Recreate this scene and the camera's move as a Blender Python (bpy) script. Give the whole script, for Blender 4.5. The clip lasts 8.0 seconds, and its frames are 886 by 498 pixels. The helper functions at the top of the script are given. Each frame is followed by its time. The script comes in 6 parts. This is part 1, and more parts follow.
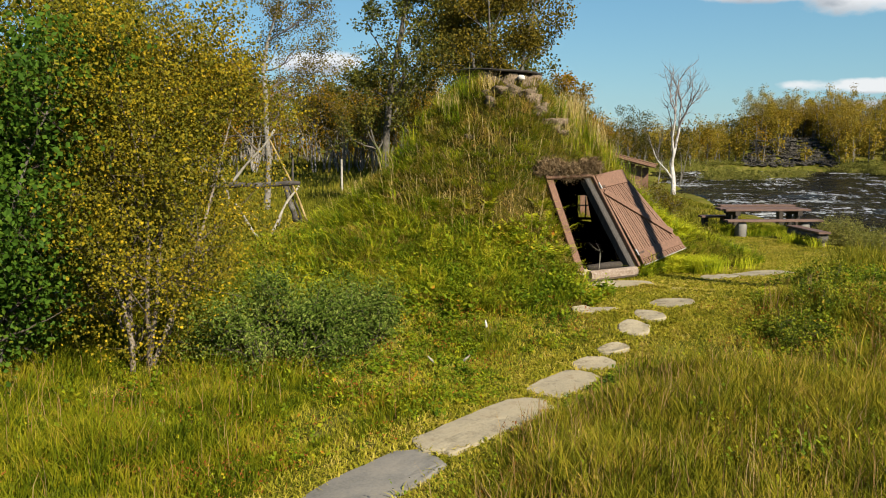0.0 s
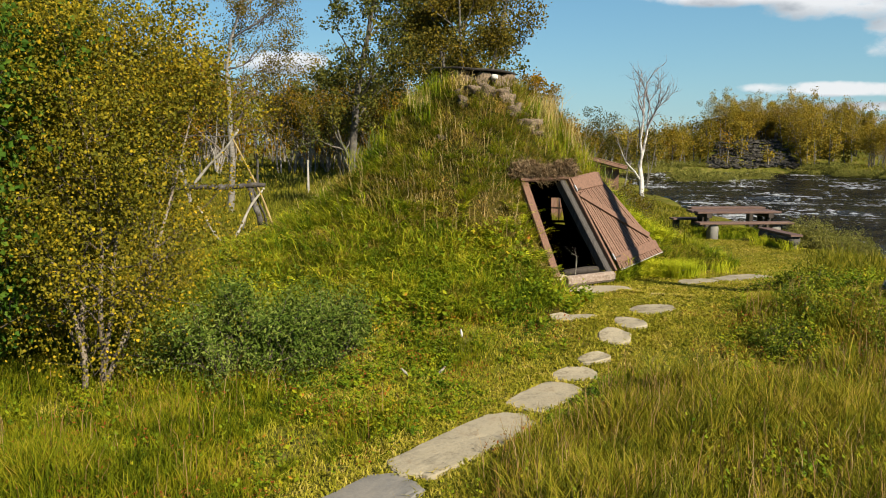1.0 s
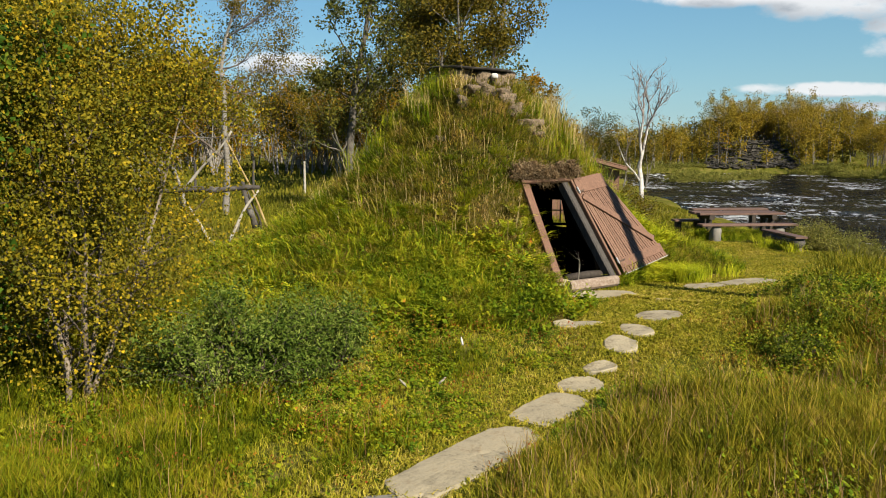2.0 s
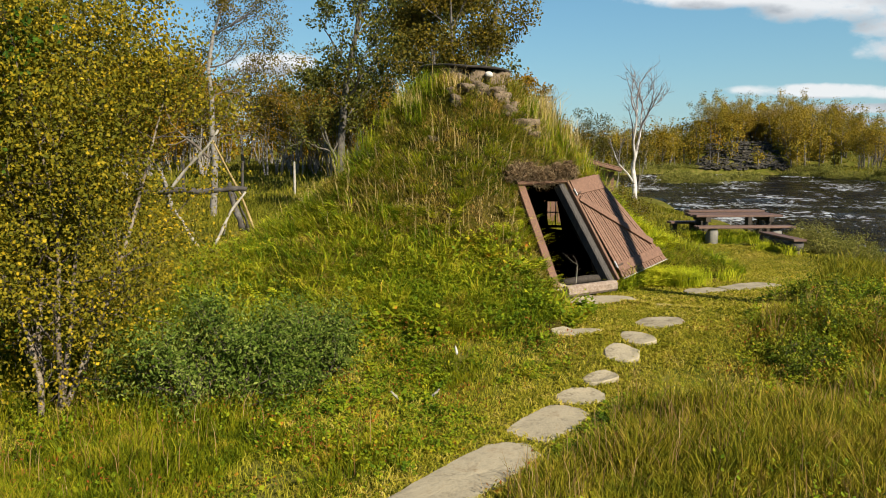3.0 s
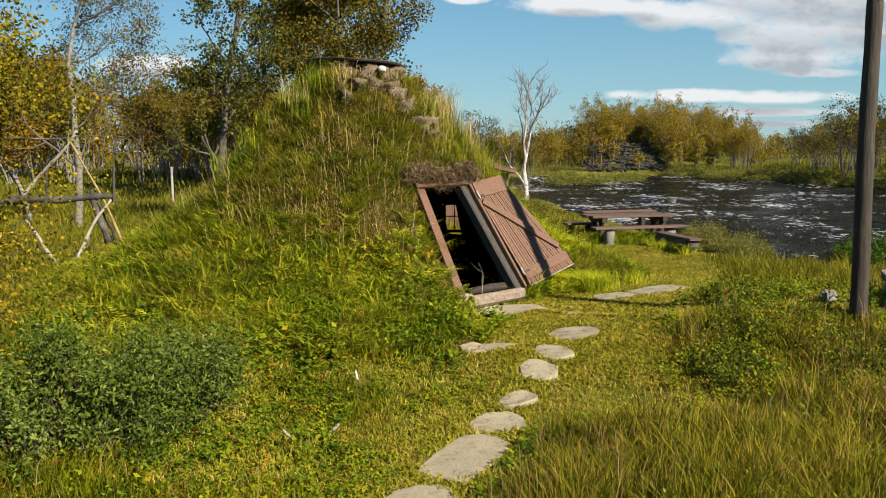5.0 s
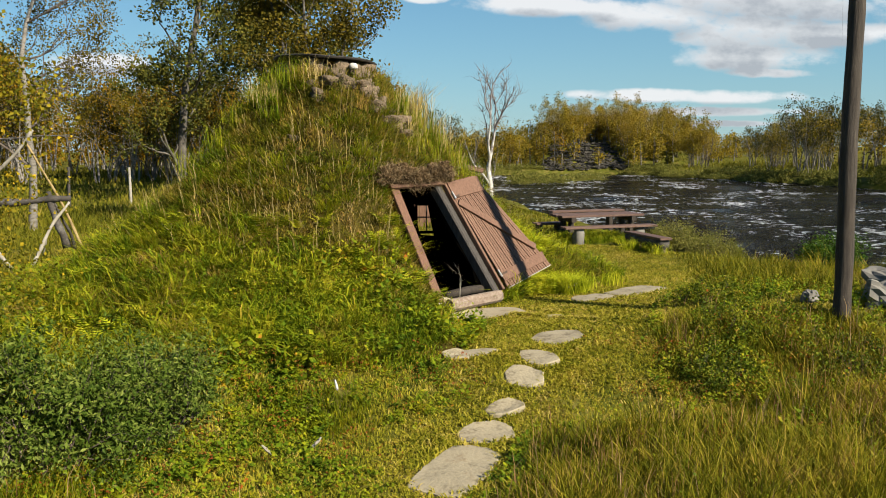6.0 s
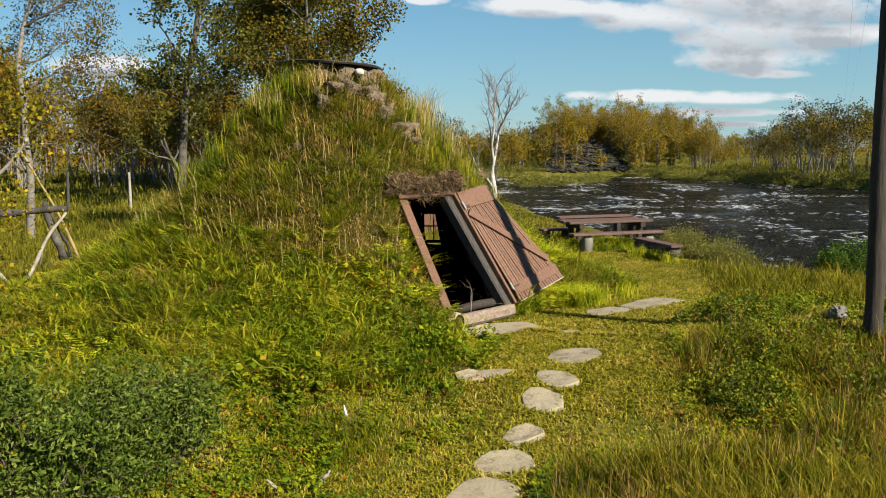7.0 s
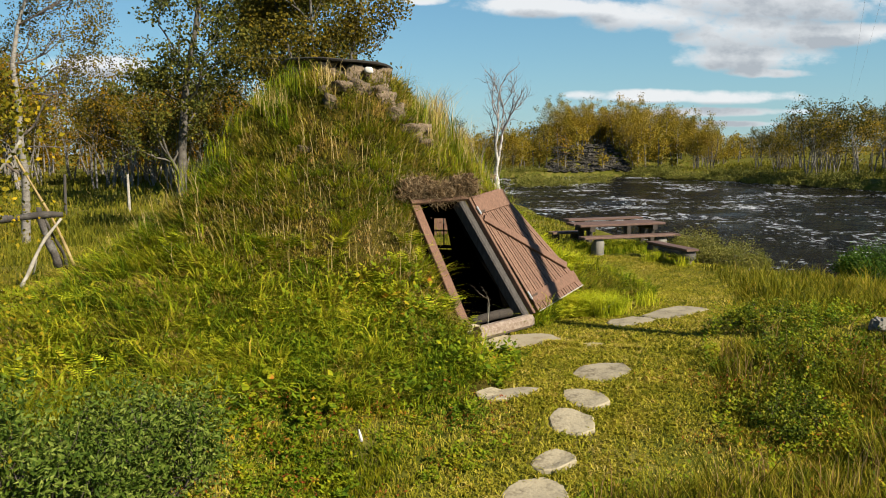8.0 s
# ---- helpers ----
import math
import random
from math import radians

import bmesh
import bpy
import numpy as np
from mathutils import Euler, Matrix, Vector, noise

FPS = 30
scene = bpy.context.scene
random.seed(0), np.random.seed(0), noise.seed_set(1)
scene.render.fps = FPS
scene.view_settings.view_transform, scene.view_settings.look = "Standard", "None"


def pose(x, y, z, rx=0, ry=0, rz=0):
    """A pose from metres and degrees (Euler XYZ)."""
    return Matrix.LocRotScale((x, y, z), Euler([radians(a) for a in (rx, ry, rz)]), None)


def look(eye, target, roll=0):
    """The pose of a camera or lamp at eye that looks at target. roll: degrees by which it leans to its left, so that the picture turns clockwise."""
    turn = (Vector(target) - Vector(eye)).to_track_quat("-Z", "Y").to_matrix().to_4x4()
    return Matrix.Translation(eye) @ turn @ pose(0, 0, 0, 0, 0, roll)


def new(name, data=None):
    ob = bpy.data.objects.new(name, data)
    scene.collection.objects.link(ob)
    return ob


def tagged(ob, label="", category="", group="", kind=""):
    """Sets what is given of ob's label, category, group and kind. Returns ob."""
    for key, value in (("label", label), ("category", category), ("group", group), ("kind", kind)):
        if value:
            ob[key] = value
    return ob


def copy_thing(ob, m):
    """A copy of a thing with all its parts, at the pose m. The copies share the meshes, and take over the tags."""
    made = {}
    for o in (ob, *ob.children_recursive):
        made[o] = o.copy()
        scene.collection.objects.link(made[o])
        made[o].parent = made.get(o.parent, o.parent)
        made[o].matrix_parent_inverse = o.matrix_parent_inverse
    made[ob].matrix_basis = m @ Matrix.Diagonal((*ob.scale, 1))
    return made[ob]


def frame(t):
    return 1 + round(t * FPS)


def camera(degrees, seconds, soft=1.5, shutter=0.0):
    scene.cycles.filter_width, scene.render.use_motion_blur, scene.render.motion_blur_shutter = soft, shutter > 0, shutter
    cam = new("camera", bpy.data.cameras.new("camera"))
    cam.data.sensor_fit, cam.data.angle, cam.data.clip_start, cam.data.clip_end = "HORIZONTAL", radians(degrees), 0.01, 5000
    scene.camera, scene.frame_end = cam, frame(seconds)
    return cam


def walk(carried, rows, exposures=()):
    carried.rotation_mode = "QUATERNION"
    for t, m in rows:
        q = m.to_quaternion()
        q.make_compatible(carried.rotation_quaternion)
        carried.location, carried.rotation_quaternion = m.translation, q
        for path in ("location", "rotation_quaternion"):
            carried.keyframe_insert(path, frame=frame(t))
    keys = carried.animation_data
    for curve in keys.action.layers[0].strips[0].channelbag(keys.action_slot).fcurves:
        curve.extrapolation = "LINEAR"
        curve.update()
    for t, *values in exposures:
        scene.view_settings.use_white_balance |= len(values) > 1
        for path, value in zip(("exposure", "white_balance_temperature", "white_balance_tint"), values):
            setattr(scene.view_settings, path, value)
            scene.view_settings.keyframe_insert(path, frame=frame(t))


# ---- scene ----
cam = camera(57.6, 8.0, soft=1.0)
PATH = [
    (0, (1.639, -0.951, 2.354), (1.506, 1.028, 2.095), -0.1),
    (0.5, (1.576, -0.715, 2.358), (1.493, 1.267, 2.1), 0.1),
    (1, (1.525, -0.497, 2.356), (1.475, 1.486, 2.099), 0.1),
    (1.5, (1.504, -0.315, 2.36), (1.458, 1.667, 2.104), 0.0),
    (3, (1.461, 0.279, 2.352), (1.438, 2.263, 2.099), 0.1),
    (3.5, (1.421, 0.505, 2.346), (1.432, 2.489, 2.093), 0.1),
    (4, (1.387, 0.755, 2.331), (1.469, 2.737, 2.081), 0.0),
    (4.5, (1.398, 1.032, 2.32), (1.565, 3.009, 2.072), -0.1),
    (5, (1.392, 1.277, 2.296), (1.641, 3.246, 2.052), -0.3),
    (5.2, (1.36, 1.36, 2.297), (1.65, 3.323, 2.052), -0.35),
    (6.3, (1.201, 1.695, 2.304), (1.548, 3.649, 2.059), -0.4),
    (6.5, (1.199, 1.771, 2.316), (1.542, 3.726, 2.073), -0.5),
    (7, (1.173, 2.033, 2.402), (1.517, 3.988, 2.159), -0.5),
    (7.5, (1.133, 2.342, 2.427), (1.478, 4.297, 2.185), -0.5),
    (8, (1.075, 2.611, 2.434), (1.421, 4.566, 2.191), -0.6),
]
walk(cam, [(t, look(eye, target, roll)) for t, eye, target, roll in PATH], [(0, 1.1), (8, 1.08)])

# ---- world, sun ----
SUN_AZ, SUN_EL = radians(-49.6), radians(35)          # towards the sun, in the plan
world = bpy.data.worlds.new("sky")
scene.world = world
world.use_nodes = True
wn, wl = world.node_tree.nodes, world.node_tree.links
wn.clear()


def wnode(kind, **kw):
    n = wn.new(kind)
    for k, v in kw.items():
        n.inputs[k].default_value = v
    return n


def wmath(op, a, b=None, c=None):
    n = wn.new("ShaderNodeMath")
    n.operation = op
    for i, v in enumerate((a, b, c)):
        if v is None:
            continue
        if isinstance(v, (int, float)):
            n.inputs[i].default_value = v
        else:
            wl.new(v, n.inputs[i])
    return n.outputs[0]


sky = wn.new("ShaderNodeTexSky")
sky.sky_type = "NISHITA"
sky.sun_disc = False
sky.sun_elevation = SUN_EL
sky.sun_rotation = math.pi / 2 - SUN_AZ
sky.air_density, sky.dust_density, sky.ozone_density = 1.0, 0.1, 3.5
coord = wn.new("ShaderNodeTexCoord")
sep = wn.new("ShaderNodeSeparateXYZ")
wl.new(coord.outputs["Generated"], sep.inputs[0])
ahead = wmath("MAXIMUM", sep.outputs[1], 0.05)
cu = wmath("DIVIDE", sep.outputs[0], ahead)
cv = wmath("DIVIDE", sep.outputs[2], ahead)
comb = wn.new("ShaderNodeCombineXYZ")
wl.new(cu, comb.inputs[0])
wl.new(wmath("MULTIPLY", cv, 1.9), comb.inputs[1])
billow = wnode("ShaderNodeTexNoise", Scale=12.0, Detail=7.0, Roughness=0.6)
wl.new(comb.outputs[0], billow.inputs["Vector"])
wisp = wnode("ShaderNodeTexNoise", Scale=3.2, Detail=3.0, Roughness=0.5)
wl.new(comb.outputs[0], wisp.inputs["Vector"])
# cumulus banks: across, up, half width, half height
CLOUDS = [(0.32, 0.176, 0.13, 0.013), (0.46, 0.166, 0.12, 0.020), (0.60, 0.150, 0.13, 0.032), (0.60, 0.120, 0.11, 0.022), (0.62, 0.098, 0.06, 0.007),
          (0.73, 0.150, 0.09, 0.016), (0.62, 0.190, 0.18, 0.030), (0.45, 0.067, 0.11, 0.009), (0.57, 0.066, 0.10, 0.010), (0.54, 0.047, 0.15, 0.006), (0.52, 0.031, 0.16, 0.004),
          (-0.22, 0.100, 0.065, 0.014), (-0.55, 0.2, 0.2, 0.03), (1.2, 0.2, 0.3, 0.05), (0.16, 0.182, 0.03, 0.006), (0.05, 0.3, 0.4, 0.03)]


def banks(rise):
    """How deep inside a cloud bank the sky lies, rise further up."""
    deep = None
    for ux, vy, hw, hh in CLOUDS:
        du = wmath("POWER", wmath("ABSOLUTE", wmath("DIVIDE", wmath("SUBTRACT", cu, ux), hw)), 2.0)
        dv = wmath("POWER", wmath("ABSOLUTE", wmath("DIVIDE", wmath("SUBTRACT", cv, vy - rise), hh)), 2.0)
        one = wmath("SUBTRACT", 1.0, wmath("ADD", du, dv))
        deep = one if deep is None else wmath("MAXIMUM", deep, one)
    return wmath("MAXIMUM", deep, -1.5)


rough = wmath("MULTIPLY", wmath("SUBTRACT", billow.outputs["Fac"], 0.5), 3.6)
dens = wmath("ADD", banks(0.0), rough)
ramp = wn.new("ShaderNodeMapRange")
ramp.interpolation_type = "SMOOTHSTEP"
ramp.inputs["From Min"].default_value, ramp.inputs["From Max"].default_value = -0.3, 0.75
wl.new(dens, ramp.inputs["Value"])
# undersides turn grey where more cloud lies above
thick = wn.new("ShaderNodeMapRange")
thick.inputs["From Min"].default_value, thick.inputs["From Max"].default_value = -0.1, 1.15
wl.new(wmath("ADD", wmath("ADD", banks(0.016), rough), wmath("MULTIPLY", wmath("SUBTRACT", wisp.outputs["Fac"], 0.5), 2.0)), thick.inputs["Value"])
tint = wn.new("ShaderNodeMix")
tint.data_type = "RGBA"
tint.inputs["A"].default_value, tint.inputs["B"].default_value = (8.4, 8.5, 8.6, 1), (4.3, 4.6, 5.0, 1)
wl.new(thick.outputs[0], tint.inputs["Factor"])
above = wn.new("ShaderNodeMapRange")
above.inputs["From Min"].default_value, above.inputs["From Max"].default_value = 0.0, 0.02
wl.new(cv, above.inputs["Value"])
blend = wn.new("ShaderNodeMix")
blend.data_type = "RGBA"
wl.new(wmath("MULTIPLY", wmath("MULTIPLY", ramp.outputs[0], 0.92), above.outputs[0]), blend.inputs["Factor"])
vivid = wnode("ShaderNodeHueSaturation", Saturation=1.26)
wl.new(sky.outputs[0], vivid.inputs["Color"])
haze = wn.new("ShaderNodeMix")
haze.data_type = "RGBA"
low = wn.new("ShaderNodeMapRange")
low.inputs["From Min"].default_value, low.inputs["From Max"].default_value = 0.0, 0.45
low.inputs["To Min"].default_value, low.inputs["To Max"].default_value = 0.7, 0.0
wl.new(sep.outputs[2], low.inputs["Value"])
wl.new(low.outputs[0], haze.inputs["Factor"])
haze.inputs["B"].default_value = (2.5, 5.0, 6.1, 1)
wl.new(vivid.outputs[0], haze.inputs["A"])
wl.new(haze.outputs["Result"], blend.inputs["A"])
wl.new(tint.outputs["Result"], blend.inputs["B"])
back = wn.new("ShaderNodeBackground")
back.inputs["Strength"].default_value = 0.05
wl.new(blend.outputs["Result"], back.inputs["Color"])
wout = wn.new("ShaderNodeOutputWorld")
wl.new(back.outputs[0], wout.inputs[0])

sun_data = bpy.data.lights.new("sun", "SUN")
sun_data.energy, sun_data.angle, sun_data.color = 5.0, radians(0.53), (1.0, 0.9, 0.73)
sun = new("sun", sun_data)
towards = Vector((math.cos(SUN_AZ) * math.cos(SUN_EL), math.sin(SUN_AZ) * math.cos(SUN_EL), math.sin(SUN_EL)))
sun.matrix_world = look(towards * 40, (0, 0, 0))


# ---- materials ----
def material(name):
    m = bpy.data.materials.new(name)
    m.use_nodes = True
    return m, m.node_tree.nodes, m.node_tree.links, m.node_tree.nodes["Principled BSDF"]


def ramp_node(nodes, stops):
    r = nodes.new("ShaderNodeValToRGB")
    el = r.color_ramp.elements
    while len(el) < len(stops):
        el.new(0.5)
    for e, (p, c) in zip(el, stops):
        e.position, e.color = p, (*c, 1)
    return r


def solid(name, stops, scale=6.0, rough=0.8, bump=0.3, fine=60.0, stretch=(1, 1, 1), metal=0.0, dist=0.01, vary=0.12):
    """An opaque surface: two scales of noise through a colour ramp, with relief."""
    m, nodes, links, bsdf = material(name)
    co = nodes.new("ShaderNodeTexCoord")
    mp = nodes.new("ShaderNodeMapping")
    mp.inputs["Scale"].default_value = stretch
    links.new(co.outputs["Object"], mp.inputs["Vector"])
    big = nodes.new("ShaderNodeTexNoise")
    big.inputs["Scale"].default_value, big.inputs["Detail"].default_value, big.inputs["Roughness"].default_value = scale, 6, 0.6
    small = nodes.new("ShaderNodeTexNoise")
    small.inputs["Scale"].default_value, small.inputs["Detail"].default_value = fine, 4
    for n in (big, small):
        links.new(mp.outputs[0], n.inputs["Vector"])
    mix = nodes.new("ShaderNodeMath")
    mix.operation = "MULTIPLY_ADD"
    links.new(small.outputs["Fac"], mix.inputs[0])
    mix.inputs[1].default_value = 0.4
    links.new(big.outputs["Fac"], mix.inputs[2])
    sub = nodes.new("ShaderNodeMath")
    sub.operation = "SUBTRACT"
    links.new(mix.outputs[0], sub.inputs[0])
    sub.inputs[1].default_value = 0.2
    info = nodes.new("ShaderNodeObjectInfo")
    own = nodes.new("ShaderNodeMath")
    own.operation = "MULTIPLY_ADD"
    links.new(info.outputs["Random"], own.inputs[0])
    own.inputs[1].default_value = vary
    links.new(sub.outputs[0], own.inputs[2])
    rmp = ramp_node(nodes, stops)
    links.new(own.outputs[0], rmp.inputs[0])
    links.new(rmp.outputs[0], bsdf.inputs["Base Color"])
    bsdf.inputs["Roughness"].default_value, bsdf.inputs["Metallic"].default_value = rough, metal
    bmp = nodes.new("ShaderNodeBump")
    bmp.inputs["Strength"].default_value, bmp.inputs["Distance"].default_value = bump, dist
    links.new(mix.outputs[0], bmp.inputs["Height"])
    links.new(bmp.outputs[0], bsdf.inputs["Normal"])
    return m


def foliage(name, stops, patch=0.8, through_light=0.28, rough=0.55, spread=0.55):
    """Blades and leaves: a colour of its own for each, drifting over the place in patches; light shines through."""
    m, nodes, links, bsdf = material(name)
    geo = nodes.new("ShaderNodeNewGeometry")
    noi = nodes.new("ShaderNodeTexNoise")
    noi.inputs["Scale"].default_value, noi.inputs["Detail"].default_value, noi.inputs["Roughness"].default_value = patch, 5, 0.65
    links.new(geo.outputs["Position"], noi.inputs["Vector"])
    a = nodes.new("ShaderNodeMath")
    a.operation = "MULTIPLY_ADD"
    links.new(geo.outputs["Random Per Island"], a.inputs[0])
    a.inputs[1].default_value = spread
    tuft = nodes.new("ShaderNodeTexNoise")
    tuft.inputs["Scale"].default_value, tuft.inputs["Detail"].default_value = patch * 5.5, 2
    links.new(geo.outputs["Position"], tuft.inputs["Vector"])
    both = nodes.new("ShaderNodeMix")
    both.inputs["Factor"].default_value = 0.45
    links.new(noi.outputs["Fac"], both.inputs["A"])
    links.new(tuft.outputs["Fac"], both.inputs["B"])
    b = nodes.new("ShaderNodeMapRange")
    b.inputs["From Min"].default_value, b.inputs["From Max"].default_value = 0.38, 0.63
    b.inputs["To Max"].default_value = 1 - spread
    links.new(both.outputs["Result"], b.inputs["Value"])
    links.new(b.outputs[0], a.inputs[2])
    rmp = ramp_node(nodes, stops)
    links.new(a.outputs[0], rmp.inputs[0])
    links.new(rmp.outputs[0], bsdf.inputs["Base Color"])
    bsdf.inputs["Roughness"].default_value = rough
    bsdf.inputs["Specular IOR Level"].default_value = 0.06
    tr = nodes.new("ShaderNodeBsdfTranslucent")
    links.new(rmp.outputs[0], tr.inputs["Color"])
    mx = nodes.new("ShaderNodeMixShader")
    mx.inputs[0].default_value = through_light
    links.new(bsdf.outputs[0], mx.inputs[1])
    links.new(tr.outputs[0], mx.inputs[2])
    links.new(mx.outputs[0], nodes["Material Output"].inputs["Surface"])
    return m


M_GROUND = solid("meadow_soil", [(0.25, (0.02, 0.026, 0.005)), (0.42, (0.05, 0.06, 0.008)), (0.58, (0.088, 0.088, 0.015)), (0.8, (0.16, 0.125, 0.042))], 1.6, 0.95, 0.6, 14, dist=0.05)
M_TURF = solid("turf", [(0.25, (0.021, 0.0156, 0.0054)), (0.5, (0.045, 0.0372, 0.0078)), (0.7, (0.078, 0.06, 0.0144)), (0.9, (0.12, 0.084, 0.033))], 3, 0.95, 0.9, 30, dist=0.06)
M_PEAT = solid("peat_edge", [(0.2, (0.0282, 0.0173, 0.00944)), (0.45, (0.0944, 0.0614, 0.0315)), (0.7, (0.205, 0.139, 0.0754)), (0.9, (0.346, 0.259, 0.158))], 7, 0.95, 1.0, 45, dist=0.06)
M_SLAB = solid("schist_slab", [(0.22, (0.05, 0.04, 0.024)), (0.36, (0.13, 0.105, 0.065)), (0.5, (0.235, 0.2, 0.13)), (0.66, (0.29, 0.25, 0.165)), (0.9, (0.2, 0.15, 0.085))], 5.0, 0.85, 0.7, 38, dist=0.015, vary=0.16)
M_SLAB_GREY = solid("grey_slab", [(0.25, (0.0814, 0.0777, 0.0666)), (0.5, (0.141, 0.133, 0.115)), (0.8, (0.2, 0.181, 0.148))], 3.5, 0.8, 0.5, 45, dist=0.012)
M_STONE = solid("field_stone", [(0.2, (0.0245, 0.0202, 0.0103)), (0.42, (0.0692, 0.0524, 0.0288)), (0.6, (0.129, 0.0933, 0.0581)), (0.85, (0.203, 0.15, 0.0986))], 9, 0.95, 1.0, 38, dist=0.05, vary=0.25)
M_WHITE = solid("quartz", [(0.3, (0.37, 0.348, 0.311)), (0.7, (0.555, 0.533, 0.488))], 8, 0.7, 0.4, 50)
M_REDWOOD = solid("red_brown_board", [(0.2, (0.0395, 0.0194, 0.0109)), (0.45, (0.104, 0.0498, 0.0279)), (0.65, (0.14, 0.0699, 0.0404)), (0.9, (0.186, 0.117, 0.0738))], 5, 0.75, 0.5, 50, (9, 9, 0.8), dist=0.006, vary=0.16)
# Grey wood; the door post's unlit side is put into this tone.
M_GREYWOOD = solid("shaded_grey_beam", [(0.2, (0.0148, 0.0126, 0.0104)), (0.5, (0.037, 0.0318, 0.0274)), (0.8, (0.074, 0.0651, 0.0555))], 5, 0.85, 0.6, 50, (9, 9, 1), dist=0.008)
M_PALEWOOD = solid("weathered_log", [(0.2, (0.074, 0.0444, 0.0296)), (0.45, (0.148, 0.104, 0.074)), (0.7, (0.244, 0.192, 0.148)), (0.9, (0.333, 0.296, 0.252))], 8, 0.85, 0.6, 60, (3, 3, 3), dist=0.01)
# Soot-dark wood; the unlit interior's blackness is put into this colour too.
M_INSIDESHADE = solid("sooty_inside_shade", [(0.3, (0.00222, 0.00185, 0.00148)), (0.6, (0.00518, 0.00444, 0.0037)), (0.85, (0.0104, 0.00888, 0.0074))], 5, 0.9, 0.6, 40, (5.92, 5.92, 0.74))
M_TABLE = solid("brown_plank", [(0.2, (0.028, 0.014, 0.009)), (0.45, (0.075, 0.038, 0.025)), (0.7, (0.125, 0.072, 0.05)), (0.9, (0.19, 0.14, 0.115))], 5, 0.7, 0.5, 45, (1.5, 12, 12), dist=0.006)
M_POLE = solid("tarred_pole", [(0.2, (0.0104, 0.0074, 0.00518)), (0.5, (0.0252, 0.0185, 0.0126)), (0.75, (0.0481, 0.037, 0.0266)), (0.9, (0.0888, 0.074, 0.0592))], 4, 0.85, 0.8, 40, (8, 8, 0.8), dist=0.015)
M_STICK = solid("bleached_stick", [(0.2, (0.104, 0.0888, 0.0666)), (0.5, (0.237, 0.215, 0.17)), (0.8, (0.37, 0.348, 0.296))], 6, 0.85, 0.4, 40)
M_OCHRE = solid("peeled_pole", [(0.2, (0.133, 0.0888, 0.0296)), (0.6, (0.266, 0.192, 0.074)), (0.9, (0.333, 0.274, 0.148))], 6, 0.8, 0.4, 40)
M_DARKSTICK = solid("old_log", [(0.2, (0.0148, 0.0133, 0.0104)), (0.55, (0.0518, 0.0444, 0.037)), (0.9, (0.192, 0.185, 0.17))], 4, 0.9, 0.7, 40)
M_BIRCH = solid("birch_bark", [(0.3, (0.0207, 0.0166, 0.013)), (0.45, (0.101, 0.088, 0.071)), (0.6, (0.19, 0.172, 0.145)), (0.85, (0.272, 0.254, 0.225))], 7, 0.8, 0.5, 30, (1, 1, 3.0), vary=0.1)
M_BARK = solid("grey_bark", [(0.25, (0.0222, 0.0185, 0.0148)), (0.5, (0.0666, 0.0577, 0.0459)), (0.8, (0.148, 0.133, 0.111))], 6, 0.9, 0.7, 40)
M_SNAG = solid("dead_birch", [(0.28, (0.0592, 0.0481, 0.0407)), (0.42, (0.296, 0.266, 0.237)), (0.6, (0.444, 0.422, 0.392)), (0.85, (0.518, 0.496, 0.466))], 4, 0.8, 0.4, 30, (0.74, 0.74, 1.48))
# Far-bank rock; the slope's shade is put into this dark tone.
M_SHADEROCK = solid("scree", [(0.2, (0.009, 0.0075, 0.005)), (0.5, (0.024, 0.021, 0.015)), (0.7, (0.05, 0.044, 0.033)), (0.9, (0.09, 0.08, 0.062))], 1.5, 0.9, 1.0, 9, dist=0.2)
M_IRON = solid("rusty_iron", [(0.3, (0.0222, 0.0163, 0.0133)), (0.7, (0.0666, 0.0407, 0.0259))], 20, 0.6, 0.3, 90, metal=0.6)
M_ZINC = solid("galvanised_hinge", [(0.3, (0.333, 0.333, 0.326)), (0.7, (0.518, 0.518, 0.503))], 20, 0.4, 0.2, 90, metal=0.7)
M_SLATE = solid("dark_lid", [(0.3, (0.00888, 0.00756, 0.00624)), (0.6, (0.0266, 0.0222, 0.0178)), (0.9, (0.0666, 0.0577, 0.0444))], 6, 0.85, 0.7, 50, (0.888, 3.55, 0.888))
M_WIRE = solid("cable", [(0.3, (0.266, 0.266, 0.266)), (0.7, (0.4, 0.4, 0.4))], 5, 0.5, 0.0)

for m in (M_INSIDESHADE, M_GROUND, M_TURF, M_PEAT):
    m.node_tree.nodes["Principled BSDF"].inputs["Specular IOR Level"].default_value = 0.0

M_GRASS = foliage("meadow_grass", [(0.03, (0.0274, 0.0358, 0.00377)), (0.25, (0.0783, 0.0896, 0.00566)), (0.5, (0.166, 0.158, 0.00848)), (0.72, (0.265, 0.207, 0.0189)), (0.95, (0.333, 0.222, 0.0612))], 1.5, 0.27, spread=0.32)
M_LUSH = foliage("lush_grass", [(0.03, (0.0185, 0.0344, 0.00203)), (0.25, (0.063, 0.0861, 0.00338)), (0.5, (0.143, 0.16, 0.0054)), (0.72, (0.244, 0.216, 0.00943)), (0.88, (0.303, 0.232, 0.0338)), (0.97, (0.252, 0.13, 0.0271))], 1.2, 0.3, spread=0.34)
M_FIELD = foliage("field_grass", [(0.05, (0.0462, 0.0554, 0.00539)), (0.3, (0.0986, 0.105, 0.0077)), (0.55, (0.164, 0.15, 0.0131)), (0.8, (0.229, 0.183, 0.0293)), (0.95, (0.296, 0.223, 0.0654))], 0.5, 0.27, spread=0.3)
